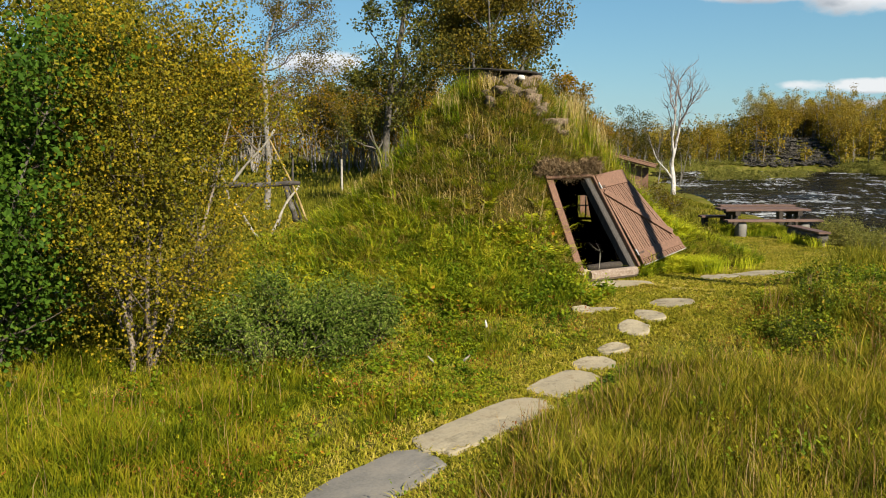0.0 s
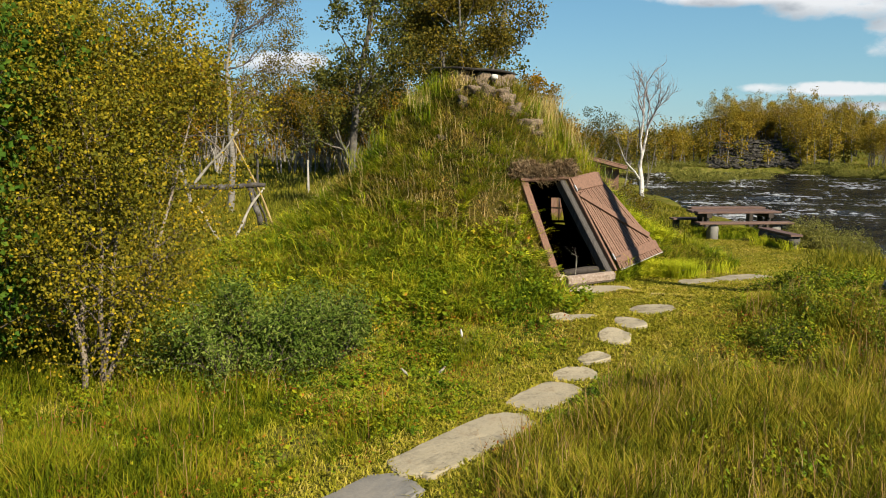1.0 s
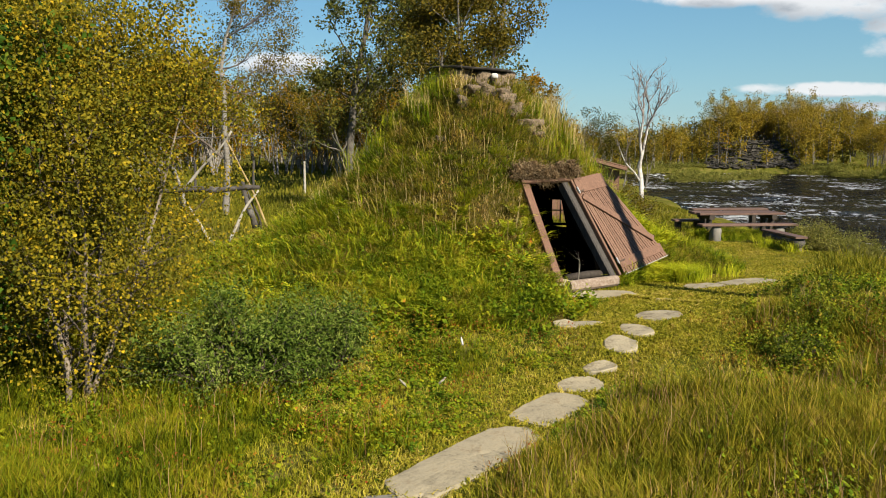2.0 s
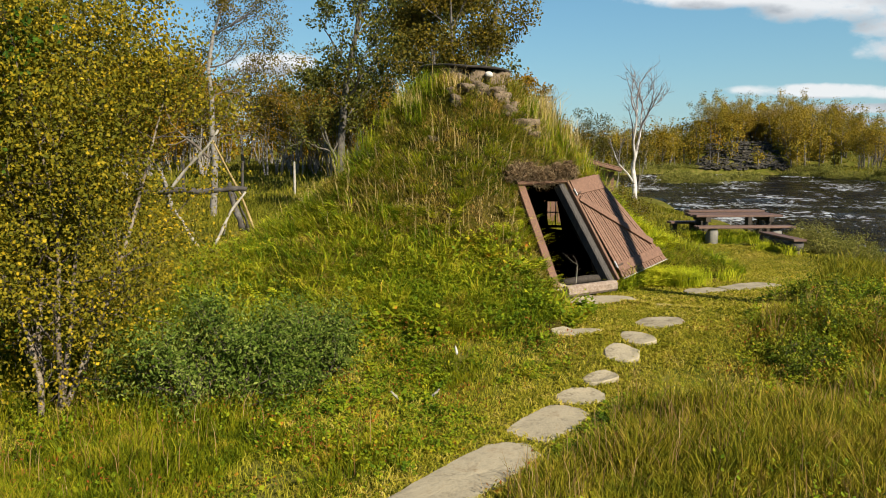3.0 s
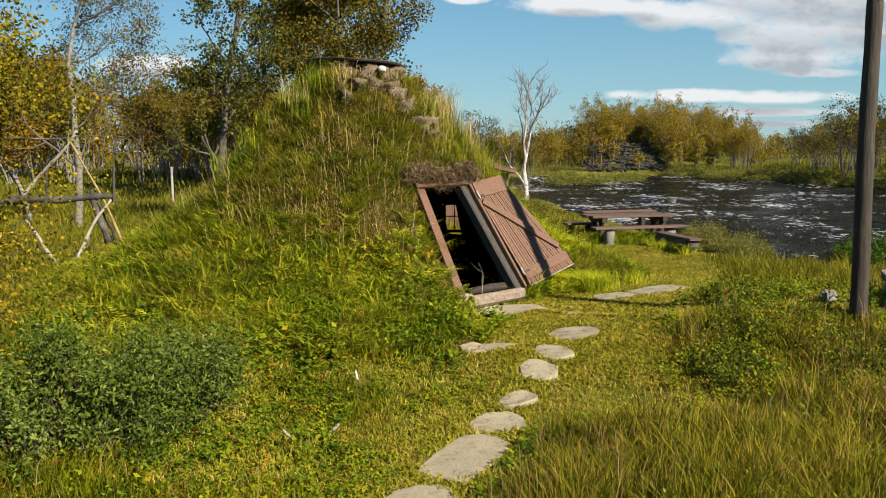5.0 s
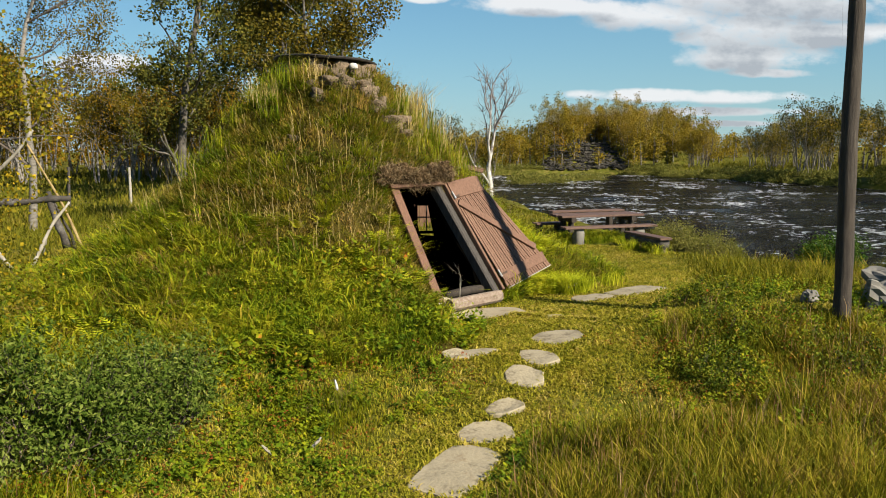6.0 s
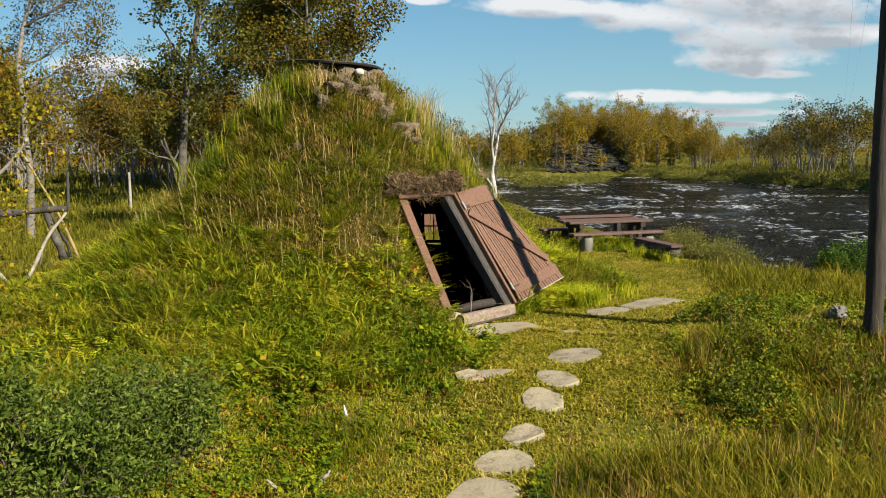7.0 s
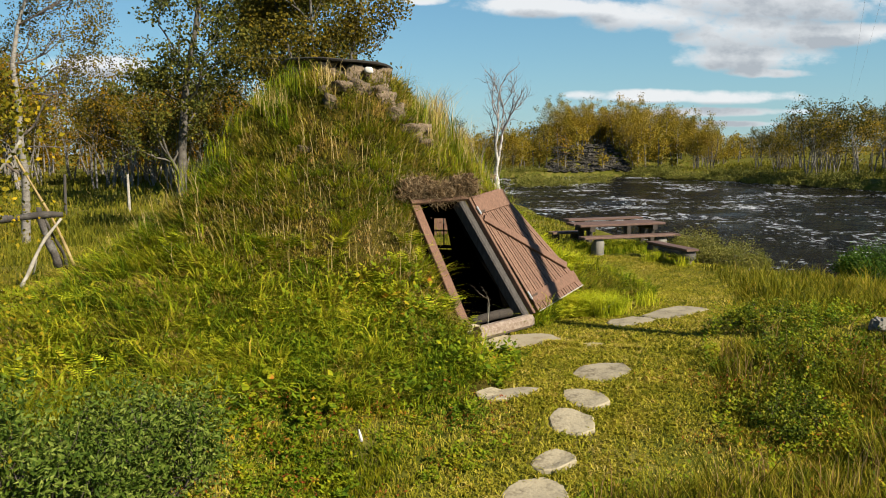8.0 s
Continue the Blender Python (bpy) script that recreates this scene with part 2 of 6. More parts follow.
M_LAWN = foliage("short_grass", [(0.05, (0.123, 0.135, 0.00958)), (0.35, (0.265, 0.252, 0.0176)), (0.65, (0.412, 0.344, 0.0439)), (0.95, (0.545, 0.423, 0.135))], 0.9, 0.28, spread=0.45)
M_MOUNDGRASS = foliage("turf_grass", [(0.04, (0.0326, 0.0413, 0.00517)), (0.26, (0.104, 0.109, 0.0104)), (0.5, (0.216, 0.187, 0.0181)), (0.72, (0.342, 0.238, 0.0452)), (0.92, (0.49, 0.311, 0.123))], 1.7, 0.27, spread=0.3)
M_CLOVER = foliage("low_leaves", [(0.05, (0.0551, 0.073, 0.00584)), (0.35, (0.144, 0.146, 0.00874)), (0.65, (0.275, 0.229, 0.0195)), (0.9, (0.397, 0.272, 0.0681))], 1.1, 0.28, spread=0.35)
M_BRIGHT = foliage("bright_grass", [(0.05, (0.0302, 0.0649, 0.00384)), (0.3, (0.101, 0.151, 0.00577)), (0.55, (0.222, 0.252, 0.0096)), (0.78, (0.362, 0.334, 0.0173)), (0.95, (0.392, 0.282, 0.0384))], 1.6, 0.28, spread=0.32)
# Yellowing growth; sunlit brightness of the clumps by the door is in the colour.
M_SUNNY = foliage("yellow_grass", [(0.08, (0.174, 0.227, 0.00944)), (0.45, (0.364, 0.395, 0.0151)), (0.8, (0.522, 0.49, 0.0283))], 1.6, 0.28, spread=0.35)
M_DRY = foliage("dry_stalks", [(0.1, (0.331, 0.252, 0.0778)), (0.5, (0.505, 0.379, 0.146)), (0.9, (0.622, 0.495, 0.262))], 1.0)
M_RED = foliage("red_herbs", [(0.1, (0.156, 0.0972, 0.0162)), (0.4, (0.247, 0.123, 0.0194)), (0.7, (0.259, 0.0713, 0.0194)), (0.95, (0.221, 0.0292, 0.013))], 2.0, 0.35)
M_SEED = foliage("seed_heads", [(0.1, (0.18, 0.099, 0.036)), (0.5, (0.306, 0.18, 0.072)), (0.9, (0.414, 0.297, 0.144))], 1.0, 0.35)
M_ROOT = foliage("dry_roots", [(0.1, (0.0691, 0.0461, 0.023)), (0.5, (0.195, 0.138, 0.0749)), (0.9, (0.392, 0.299, 0.184))], 2.0, 0.2)
M_HERB = foliage("herb_leaves", [(0.03, (0.0341, 0.0691, 0.00531)), (0.3, (0.0851, 0.138, 0.00709)), (0.55, (0.164, 0.207, 0.00886)), (0.78, (0.284, 0.27, 0.0107)), (0.9, (0.341, 0.184, 0.0177)), (0.98, (0.341, 0.098, 0.0177))], 1.5, 0.28, spread=0.24)
M_WILLOW = foliage("willow_leaves", [(0.1, (0.0272, 0.0527, 0.00648)), (0.5, (0.0855, 0.126, 0.0147)), (0.9, (0.233, 0.267, 0.0567))], 1.8, 0.28)
M_ALDER = foliage("dark_green_leaves", [(0.1, (0.0227, 0.053, 0.00604)), (0.5, (0.0491, 0.102, 0.00977)), (0.8, (0.0978, 0.152, 0.0137)), (0.97, (0.241, 0.196, 0.0152))], 0.8, 0.28)
M_BIRCHLEAF = foliage("yellowing_birch_leaves", [(0.05, (0.0485, 0.0569, 0.00682)), (0.42, (0.121, 0.113, 0.00906)), (0.72, (0.255, 0.194, 0.0113)), (0.97, (0.508, 0.33, 0.016))], 0.9, 0.28)
M_OLIVELEAF = foliage("olive_tree_leaves", [(0.05, (0.0165, 0.0202, 0.00428)), (0.4, (0.0428, 0.0428, 0.00673)), (0.7, (0.0909, 0.0765, 0.00858)), (0.95, (0.172, 0.119, 0.0141))], 0.5)
# Green-brown leaf tone; shade on the crowns behind the hut is put into it.
M_SHADELEAF = foliage("shaded_broadleaf_leaves", [(0.05, (0.0251, 0.0335, 0.00837)), (0.4, (0.0628, 0.0691, 0.0126)), (0.7, (0.121, 0.115, 0.0167)), (0.95, (0.231, 0.178, 0.023))], 0.5, 0.3)
M_TAWNYLEAF = foliage("olive_yellow_leaves", [(0.05, (0.0311, 0.0291, 0.00505)), (0.4, (0.0813, 0.0671, 0.00784)), (0.7, (0.155, 0.112, 0.0101)), (0.95, (0.261, 0.173, 0.0168))], 0.9, 0.28)
M_GOLDLEAF = foliage("golden_birch_leaves", [(0.05, (0.0574, 0.0506, 0.00529)), (0.35, (0.126, 0.094, 0.00706)), (0.65, (0.218, 0.127, 0.00824)), (0.95, (0.315, 0.148, 0.0107))], 0.12, 0.28)
M_FARLEAF = foliage("far_birch_leaves", [(0.05, (0.108, 0.1, 0.0161)), (0.35, (0.18, 0.147, 0.0174)), (0.65, (0.274, 0.194, 0.0188)), (0.95, (0.374, 0.234, 0.0228))], 0.1, 0.28)
M_BANKLEAF = foliage("bank_shrub_leaves", [(0.1, (0.0806, 0.0871, 0.0186)), (0.5, (0.168, 0.168, 0.0311)), (0.9, (0.268, 0.243, 0.0622))], 0.3, 0.35)
M_MOSS = foliage("moss_and_crowberry", [(0.05, (0.0164, 0.0226, 0.00432)), (0.35, (0.0424, 0.0529, 0.00691)), (0.6, (0.0786, 0.0918, 0.0104)), (0.8, (0.112, 0.0983, 0.0286)), (0.95, (0.168, 0.154, 0.0562))], 1.6, 0.25, spread=0.3)
M_SHRUB = foliage("heath_shrub_leaves", [(0.05, (0.0234, 0.0374, 0.00562)), (0.35, (0.0749, 0.103, 0.00936)), (0.6, (0.159, 0.187, 0.0131)), (0.8, (0.299, 0.263, 0.0234)), (0.95, (0.281, 0.122, 0.0281))], 1.8, 0.3, spread=0.35)
M_YOUNGBIRCH = solid("young_birch_bark", [(0.28, (0.0266, 0.0186, 0.0128)), (0.42, (0.107, 0.0799, 0.0533)), (0.6, (0.192, 0.155, 0.112)), (0.85, (0.266, 0.229, 0.181))], 5, 0.8, 0.5, 30, (1, 1, 3.0), vary=0.1)
M_DEADTWIG = solid("dead_twig", [(0.3, (0.0533, 0.0415, 0.0373)), (0.5, (0.128, 0.107, 0.0986)), (0.8, (0.224, 0.202, 0.192))], 5, 0.8, 0.4, 30)
M_TWIG = solid("brown_twig", [(0.25, (0.0296, 0.0207, 0.0148)), (0.5, (0.074, 0.0555, 0.0407)), (0.8, (0.148, 0.122, 0.0962))], 6, 0.85, 0.4, 40)


def water_material():
    m, nodes, links, bsdf = material("river_water")
    geo = nodes.new("ShaderNodeNewGeometry")
    mp = nodes.new("ShaderNodeMapping")
    mp.inputs["Rotation"].default_value = (0, 0, radians(20))
    mp.inputs["Scale"].default_value = (1.0, 0.9, 1)
    links.new(geo.outputs["Position"], mp.inputs[0])
    wav = nodes.new("ShaderNodeTexNoise")
    wav.inputs["Scale"].default_value, wav.inputs["Detail"].default_value, wav.inputs["Roughness"].default_value = 2.1, 7, 0.72
    links.new(mp.outputs[0], wav.inputs["Vector"])
    fine = nodes.new("ShaderNodeTexNoise")
    fine.inputs["Scale"].default_value, fine.inputs["Detail"].default_value, fine.inputs["Roughness"].default_value = 2.1, 6, 0.7
    links.new(mp.outputs[0], fine.inputs["Vector"])
    rip = nodes.new("ShaderNodeTexNoise")
    rip.inputs["Scale"].default_value, rip.inputs["Detail"].default_value = 0.22, 3
    links.new(mp.outputs[0], rip.inputs["Vector"])
    add = nodes.new("ShaderNodeMath")
    add.operation = "MULTIPLY_ADD"
    links.new(rip.outputs["Fac"], add.inputs[0])
    add.inputs[1].default_value = 0.7
    links.new(fine.outputs["Fac"], add.inputs[2])
    foam = nodes.new("ShaderNodeMapRange")
    foam.inputs["From Min"].default_value, foam.inputs["From Max"].default_value = 0.935, 1.0
    links.new(add.outputs[0], foam.inputs["Value"])
    mix = nodes.new("ShaderNodeMix")
    mix.data_type = "RGBA"
    links.new(foam.outputs[0], mix.inputs["Factor"])
    mix.inputs["A"].default_value, mix.inputs["B"].default_value = (0.008, 0.007, 0.006, 1), (0.6, 0.62, 0.63, 1)
    links.new(mix.outputs["Result"], bsdf.inputs["Base Color"])
    rg = nodes.new("ShaderNodeMapRange")
    rg.inputs["To Min"].default_value, rg.inputs["To Max"].default_value = 0.12, 0.8
    links.new(foam.outputs[0], rg.inputs["Value"])
    links.new(rg.outputs[0], bsdf.inputs["Roughness"])
    bsdf.inputs["IOR"].default_value = 1.33
    bsdf.inputs["Specular IOR Level"].default_value = 0.05
    bmp = nodes.new("ShaderNodeBump")
    bmp.inputs["Strength"].default_value, bmp.inputs["Distance"].default_value = 1.0, 0.9
    links.new(wav.outputs["Fac"], bmp.inputs["Height"])
    links.new(bmp.outputs[0], bsdf.inputs["Normal"])
    return m


M_WATER = water_material()


# ---- building helpers ----
rng = np.random.default_rng(7)
ORIGIN = {}


class Geo:
    """Vertices and polygons gathered for one mesh."""

    def __init__(self):
        self.v, self.p, self.n = [], [], 0

    def add(self, v, *polys):
        v = np.asarray(v, float).reshape(-1, 3)
        for p in polys:
            p = np.asarray(p, np.int64)
            self.p.append(p + self.n)
        self.v.append(v)
        self.n += len(v)
        return self


def to_mesh(name, geo, mat, shift=(0, 0, 0), smooth=False):
    v = np.concatenate(geo.v) - np.asarray(shift, float)
    loops = np.concatenate([p.ravel() for p in geo.p])
    totals = np.concatenate([np.full(len(p), p.shape[1]) for p in geo.p])
    me = bpy.data.meshes.new(name)
    me.vertices.add(len(v))
    me.vertices.foreach_set("co", v.ravel())
    me.loops.add(len(loops))
    me.loops.foreach_set("vertex_index", loops)
    me.polygons.add(len(totals))
    me.polygons.foreach_set("loop_start", np.concatenate([[0], np.cumsum(totals)[:-1]]))
    me.polygons.foreach_set("loop_total", totals)
    me.polygons.foreach_set("use_smooth", np.full(len(totals), smooth))
    me.update(calc_edges=True)
    me.validate()
    me.materials.append(mat)
    return me


def thing(name, origin, label, category, group="", kind="", geo=None, mat=None, smooth=False):
    """A top-level thing: an Empty at its base, or one mesh."""
    ob = new(name, to_mesh(name, geo, mat, origin, smooth) if geo else None)
    ob.location = origin
    ORIGIN[ob] = np.asarray(origin, float)
    return tagged(ob, label, category, group, kind)


def part(name, geo, mat, parent, label="", smooth=False):
    ob = new(name, to_mesh(name, geo, mat, ORIGIN[parent], smooth))
    ob.parent = parent
    ORIGIN[ob] = ORIGIN[parent]
    if label:
        tagged(ob, label)
    return ob


def sstep(a, b, x):
    t = np.clip((np.asarray(x, float) - a) / (b - a), 0, 1)
    return t * t * (3 - 2 * t)


LATTICE = np.random.default_rng(3).random((64, 64, 64))


def vnoise(p, scale, octaves=3):
    """Smooth noise, about -1 to 1, of points (n, 3)."""
    p = np.asarray(p, float) * scale
    out, amp, tot = 0.0, 1.0, 0.0
    for _ in range(octaves):
        i = np.floor(p).astype(int)
        f = p - i
        f = f * f * (3 - 2 * f)
        acc = 0.0
        for dx in (0, 1):
            for dy in (0, 1):
                for dz in (0, 1):
                    w = (f[:, 0] if dx else 1 - f[:, 0]) * (f[:, 1] if dy else 1 - f[:, 1]) * (f[:, 2] if dz else 1 - f[:, 2])
                    acc = acc + w * LATTICE[(i[:, 0] + dx) % 64, (i[:, 1] + dy) % 64, (i[:, 2] + dz) % 64]
        out, tot, amp = out + amp * (acc * 2 - 1), tot + amp, amp * 0.5
        p = p * 2.03 + 11.7
    return out / tot * 1.6


def flat(x, y):
    return np.stack([x, y, np.zeros_like(x)], 1)


def tube(geo, pts, radii, sides=6, cap=True):
    """A tapered round limb along points."""
    pts, radii = np.asarray(pts, float), np.asarray(radii, float)
    tan = np.gradient(pts, axis=0)
    tan /= np.linalg.norm(tan, axis=1)[:, None] + 1e-9
    ref = np.array([0.0, 0.0, 1.0]) if abs(tan[0][2]) < 0.9 else np.array([1.0, 0.0, 0.0])
    u = np.cross(tan, ref)
    u /= np.linalg.norm(u, axis=1)[:, None] + 1e-9
    w = np.cross(tan, u)
    a = np.linspace(0, 2 * math.pi, sides, endpoint=False)
    ring = pts[:, None] + radii[:, None, None] * (u[:, None] * np.cos(a)[None, :, None] + w[:, None] * np.sin(a)[None, :, None])
    n = len(pts)
    i, j = np.meshgrid(np.arange(n - 1), np.arange(sides), indexing="ij")
    k = (j + 1) % sides
    quads = np.stack([i * sides + j, i * sides + k, (i + 1) * sides + k, (i + 1) * sides + j], -1).reshape(-1, 4)
    polys = [quads]
    if cap:
        polys += [np.arange(sides)[::-1][None], ((n - 1) * sides + np.arange(sides))[None]]
    return geo.add(ring.reshape(-1, 3), *polys)


def beam(geo, a, b, width, thick, side, chamfer=0.15):
    """A board from a to b; side: roughly the way its width runs. Eight-sided section with eased edges."""
    a, b, side = (np.asarray(q, float) for q in (a, b, side))
    d = (b - a) / np.linalg.norm(b - a)
    s = side - d * (side @ d)
    s /= np.linalg.norm(s)
    n = np.cross(d, s)
    w, h = width / 2, thick / 2
    c = min(w, h) * chamfer * 2
    sec = [(w, h - c), (w - c, h), (c - w, h), (-w, h - c), (-w, c - h), (c - w, -h), (w - c, -h), (w, c - h)]
    ring = np.array([s * x + n * y for x, y in sec])
    v = np.concatenate([a + ring, b + ring])
    q = np.array([(i, (i + 1) % 8, 8 + (i + 1) % 8, 8 + i) for i in range(8)])
    return geo.add(v, q, np.arange(8)[::-1][None], (8 + np.arange(8))[None])


def boulder(geo, centre, size, seed, rough=0.25, rot=0.0, lat=8, lon=12):
    """A rough stone."""
    th = np.linspace(0, math.pi, lat + 1)
    ph = np.linspace(0, 2 * math.pi, lon, endpoint=False)
    t, p = np.meshgrid(th, ph, indexing="ij")
    d = np.stack([np.sin(t) * np.cos(p), np.sin(t) * np.sin(p), np.cos(t)], -1).reshape(-1, 3)
    v = np.sign(d) * np.abs(d) ** 0.62
    v = v * (1 + rough * vnoise(d + seed * 7.3, 1.6, 3))[:, None] * np.asarray(size)
    c, s = math.cos(rot), math.sin(rot)
    v = np.stack([v[:, 0] * c - v[:, 1] * s, v[:, 0] * s + v[:, 1] * c, v[:, 2]], 1) + np.asarray(centre)
    i, j = np.meshgrid(np.arange(lat), np.arange(lon), indexing="ij")
    k = (j + 1) % lon
    q = np.stack([i * lon + j, (i + 1) * lon + j, (i + 1) * lon + k, i * lon + k], -1).reshape(-1, 4)
    return geo.add(v, q)


# ---- the lie of the land ----
WATER_Z = -0.9


def near_shore(y):
    return 13.0 + 0.75 * np.maximum(21.0 - y, 0) + 0.10 * np.maximum(y - 34, 0) - 0.5 * sstep(32, 44, y) + 0.7 * np.sin(y * 0.45) * sstep(24, 34, y)


def far_shore(y):
    return np.where(y < 60, 43.8 + (60 - y) * 0.2, 43.8 - (y - 60) * 0.105)


def river_depth(x, y):
    """How far inside the river a point lies; negative on land."""
    d = np.minimum(x - near_shore(y), (far_shore(y) - x) * 0.9)
    return np.minimum(d, 94 - y + 0.06 * (x - 30))


def land(x, y):
    x, y = np.asarray(x, float), np.asarray(y, float)
    shape = x.shape
    x, y = x.ravel(), y.ravel()
    h = -0.24 + 0.37 * sstep(8.2, 9.9, y)
    h = h - 0.28 * sstep(12.5, 18, y) * sstep(1.0, 5.0, x)
    h = h + 0.3 * sstep(10.5, 15, y) * sstep(0.5, -2.5, x)
    h = h + 0.33 * np.exp(-((x - 7.4) ** 2 + (y - 9.9) ** 2) / (2 * 1.35 ** 2))
    h = h + 0.10 * sstep(1.2, 3.5, x - 0.55 * (y - 5)) * sstep(10, 7, y)
    h = h + 0.5 * sstep(30, 60, y) * sstep(6, -8, x)
    h = h + vnoise(flat(x, y), 0.9) * 0.035 + vnoise(flat(x, y) + 5, 0.12) * 0.09 * sstep(14, 30, np.hypot(x, y - 8))
    d = river_depth(x, y)
    far = sstep(-3.0, -30.0, d) * sstep(0, 8, x - near_shore(y) - 10)
    h = h + far * 0.9
    h = h + 2.9 * sstep(95.0, 103.5, y) * sstep(27.5, 35, x) * sstep(58, 47, x)
    h = h - 0.5 * sstep(-7.0, -0.8, d) * sstep(92, 75, y) * sstep(9, 12, x) * sstep(24, 18, x)
    bed = -1.7
    k = sstep(-1.4, 0.8, d + 0.4 * vnoise(flat(x, y), 0.35))
    h = h * (1 - k) + bed * k
    # two low islets of shrubs
    h = np.maximum(h, -1.7 + 1.1 * np.exp(-((((x - 22.8) / 3.4) ** 2 + ((y - 75) / 3.0) ** 2) ** 2)))
    h = np.maximum(h, -1.7 + 1.0 * np.exp(-((((x - 29.3) / 2.2) ** 2 + ((y - 79) / 2.0) ** 2) ** 2)))
    return h.reshape(shape)


def stretch(*spans):
    """Grid lines: (from, to, step) one after another."""
    out = [np.arange(a, b, s) for a, b, s in spans]
    return np.concatenate(out + [[spans[-1][1]]])


def build_ground():
    xs = stretch((-1600, -160, 120), (-160, -40, 8), (-40, -8, 1.0), (-8, 12, 0.18), (12, 24, 0.35), (24, 70, 1.2), (70, 160, 9), (160, 1600, 120))
    ys = stretch((-1200, -120, 120), (-120, -12, 9), (-12, 3, 0.8), (3, 24, 0.18), (24, 46, 0.5), (46, 130, 1.2), (130, 220, 9), (220, 1820, 100))
    gx, gy = np.meshgrid(xs, ys, indexing="ij")
    v = np.stack([gx, gy, land(gx, gy)], -1).reshape(-1, 3)
    a, b = len(xs), len(ys)
    i, j = np.meshgrid(np.arange(a - 1), np.arange(b - 1), indexing="ij")
    q = np.stack([i * b + j, (i + 1) * b + j, (i + 1) * b + j + 1, i * b + j + 1], -1).reshape(-1, 4)
    thing("ground", (0, 0, 0), "uneven grassy meadow soil running down to the river", "ground", kind="structure", geo=Geo().add(v, q), mat=M_GROUND, smooth=True)


def build_water():
    xs, ys = stretch((8, 60, 0.9), (60, 200, 10)), stretch((-120, 10, 10), (10, 102, 0.9))
    gx, gy = np.meshgrid(xs, ys, indexing="ij")
    p = np.stack([gx.ravel() * 0.6, gy.ravel() * 1.3, 0 * gx.ravel()], 1)
    z = WATER_Z + 0.13 * vnoise(p, 0.33, 3) * (gx.ravel() < 62)
    a, b = len(xs), len(ys)
    i, j = np.meshgrid(np.arange(a - 1), np.arange(b - 1), indexing="ij")
    q = np.stack([i * b + j, (i + 1) * b + j, (i + 1) * b + j + 1, i * b + j + 1], -1).reshape(-1, 4)
    v = np.stack([gx.ravel(), gy.ravel(), z], 1)
    thing("water", (0, 0, 0), "dark rippling river with streaks of white water", "river", kind="structure", geo=Geo().add(v, q), mat=M_WATER, smooth=True)


build_ground()
build_water()

# ---- the turf hut ----
HC = np.array([1.7, 14.6])                            # middle of the hut
DOOR_A, DOOR_B = radians(-66.5), radians(-40.5)         # the doorway's sides, as seen from the middle
WIN_A = math.atan2(1.75, 1.85)
PROF_Z = np.array([3.48, 3.35, 3.05, 2.55, 2.05, 1.45, 1.05, 0.72, 0.42, 0.12, -0.5])
PROF_R = np.array([0.60, 0.82, 1.12, 1.52, 1.92, 2.36, 2.74, 3.30, 4.10, 4.90, 6.2])
DOOR_R = np.array([0.60, 0.82, 1.10, 1.45, 1.76, 2.10, 2.36, 2.60, 2.84, 3.10, 3.8])


def wrap(a):
    return (a + math.pi) % (2 * math.pi) - math.pi


def doorwards(th):
    """One where the mound is cut back for the door and its open leaf."""
    d = np.degrees(wrap(np.asarray(th, float)))
    return sstep(-77, -66, d) * sstep(5, -22, d)


def mound_radius(th, z):
    th, z = np.broadcast_arrays(np.asarray(th, float), np.asarray(z, float))
    r = np.interp(-z, -PROF_Z, PROF_R)
    r = r * (1 + 0.08 * sstep(2.4, 0.8, z) * sstep(0.2, 1.0, -np.cos(th)))
    rd = np.interp(-z, -PROF_Z, DOOR_R)
    w = doorwards(th)
    r = r * (1 - w) + rd * w
    p = np.stack([np.cos(th).ravel() * 2, np.sin(th).ravel() * 2, z.ravel()], 1)
    return r + (vnoise(p, 1.2) * 0.12 + vnoise(p + 9, 4.0, 2) * 0.045).reshape(r.shape) * (1 - 0.75 * w)


def mound_point(th, z, out=0.0):
    r = mound_radius(th, z) + out
    return np.stack([HC[0] + r * np.cos(th), HC[1] + r * np.sin(th), z + 0 * r], -1)


def mound_top(x, y):
    """Height of the hut's covering over a point of the plan, or a low value outside it."""
    th, r = np.arctan2(y - HC[1], x - HC[0]), np.hypot(x - HC[0], y - HC[1])
    w = doorwards(th)
    z1 = np.interp(r / (1 + 0.05 * sstep(0.2, 1.0, -np.cos(th))), PROF_R, PROF_Z)
    z2 = np.interp(r, DOOR_R, PROF_Z)
    return z1 * (1 - w) + z2 * w


def in_door(th, z):
    t = wrap(th)
    return (t > DOOR_A) & (t < DOOR_B) & (z < 1.80)


def in_window(th, z, grow=0.0):
    return (np.abs(wrap(th - WIN_A)) < 0.075 + grow) & (z > 0.72 - grow) & (z < 1.32 + grow)


def in_window_outside(th, z):
    return (np.abs(wrap(th - radians(48.5))) < 0.17) & (z > 0.55) & (z < 1.36)


def shell(out, ths, zs, skip):
    geo = Geo()
    gt, gz = np.meshgrid(ths, zs, indexing="ij")
    v = mound_point(gt.ravel(), gz.ravel(), out) if out >= 0 else inner_point(gt.ravel(), gz.ravel())
    a, b = len(ths), len(zs)
    i, j = np.meshgrid(np.arange(a), np.arange(b - 1), indexing="ij")
    k = (i + 1) % a
    q = np.stack([i * b + j, i * b + j + 1, k * b + j + 1, k * b + j], -1).reshape(-1, 4)
    mt = (ths[i] + math.pi / a).ravel()
    mz = ((zs[j] + zs[j + 1]) / 2).ravel()
    return geo.add(v, q[~skip(mt, mz)])


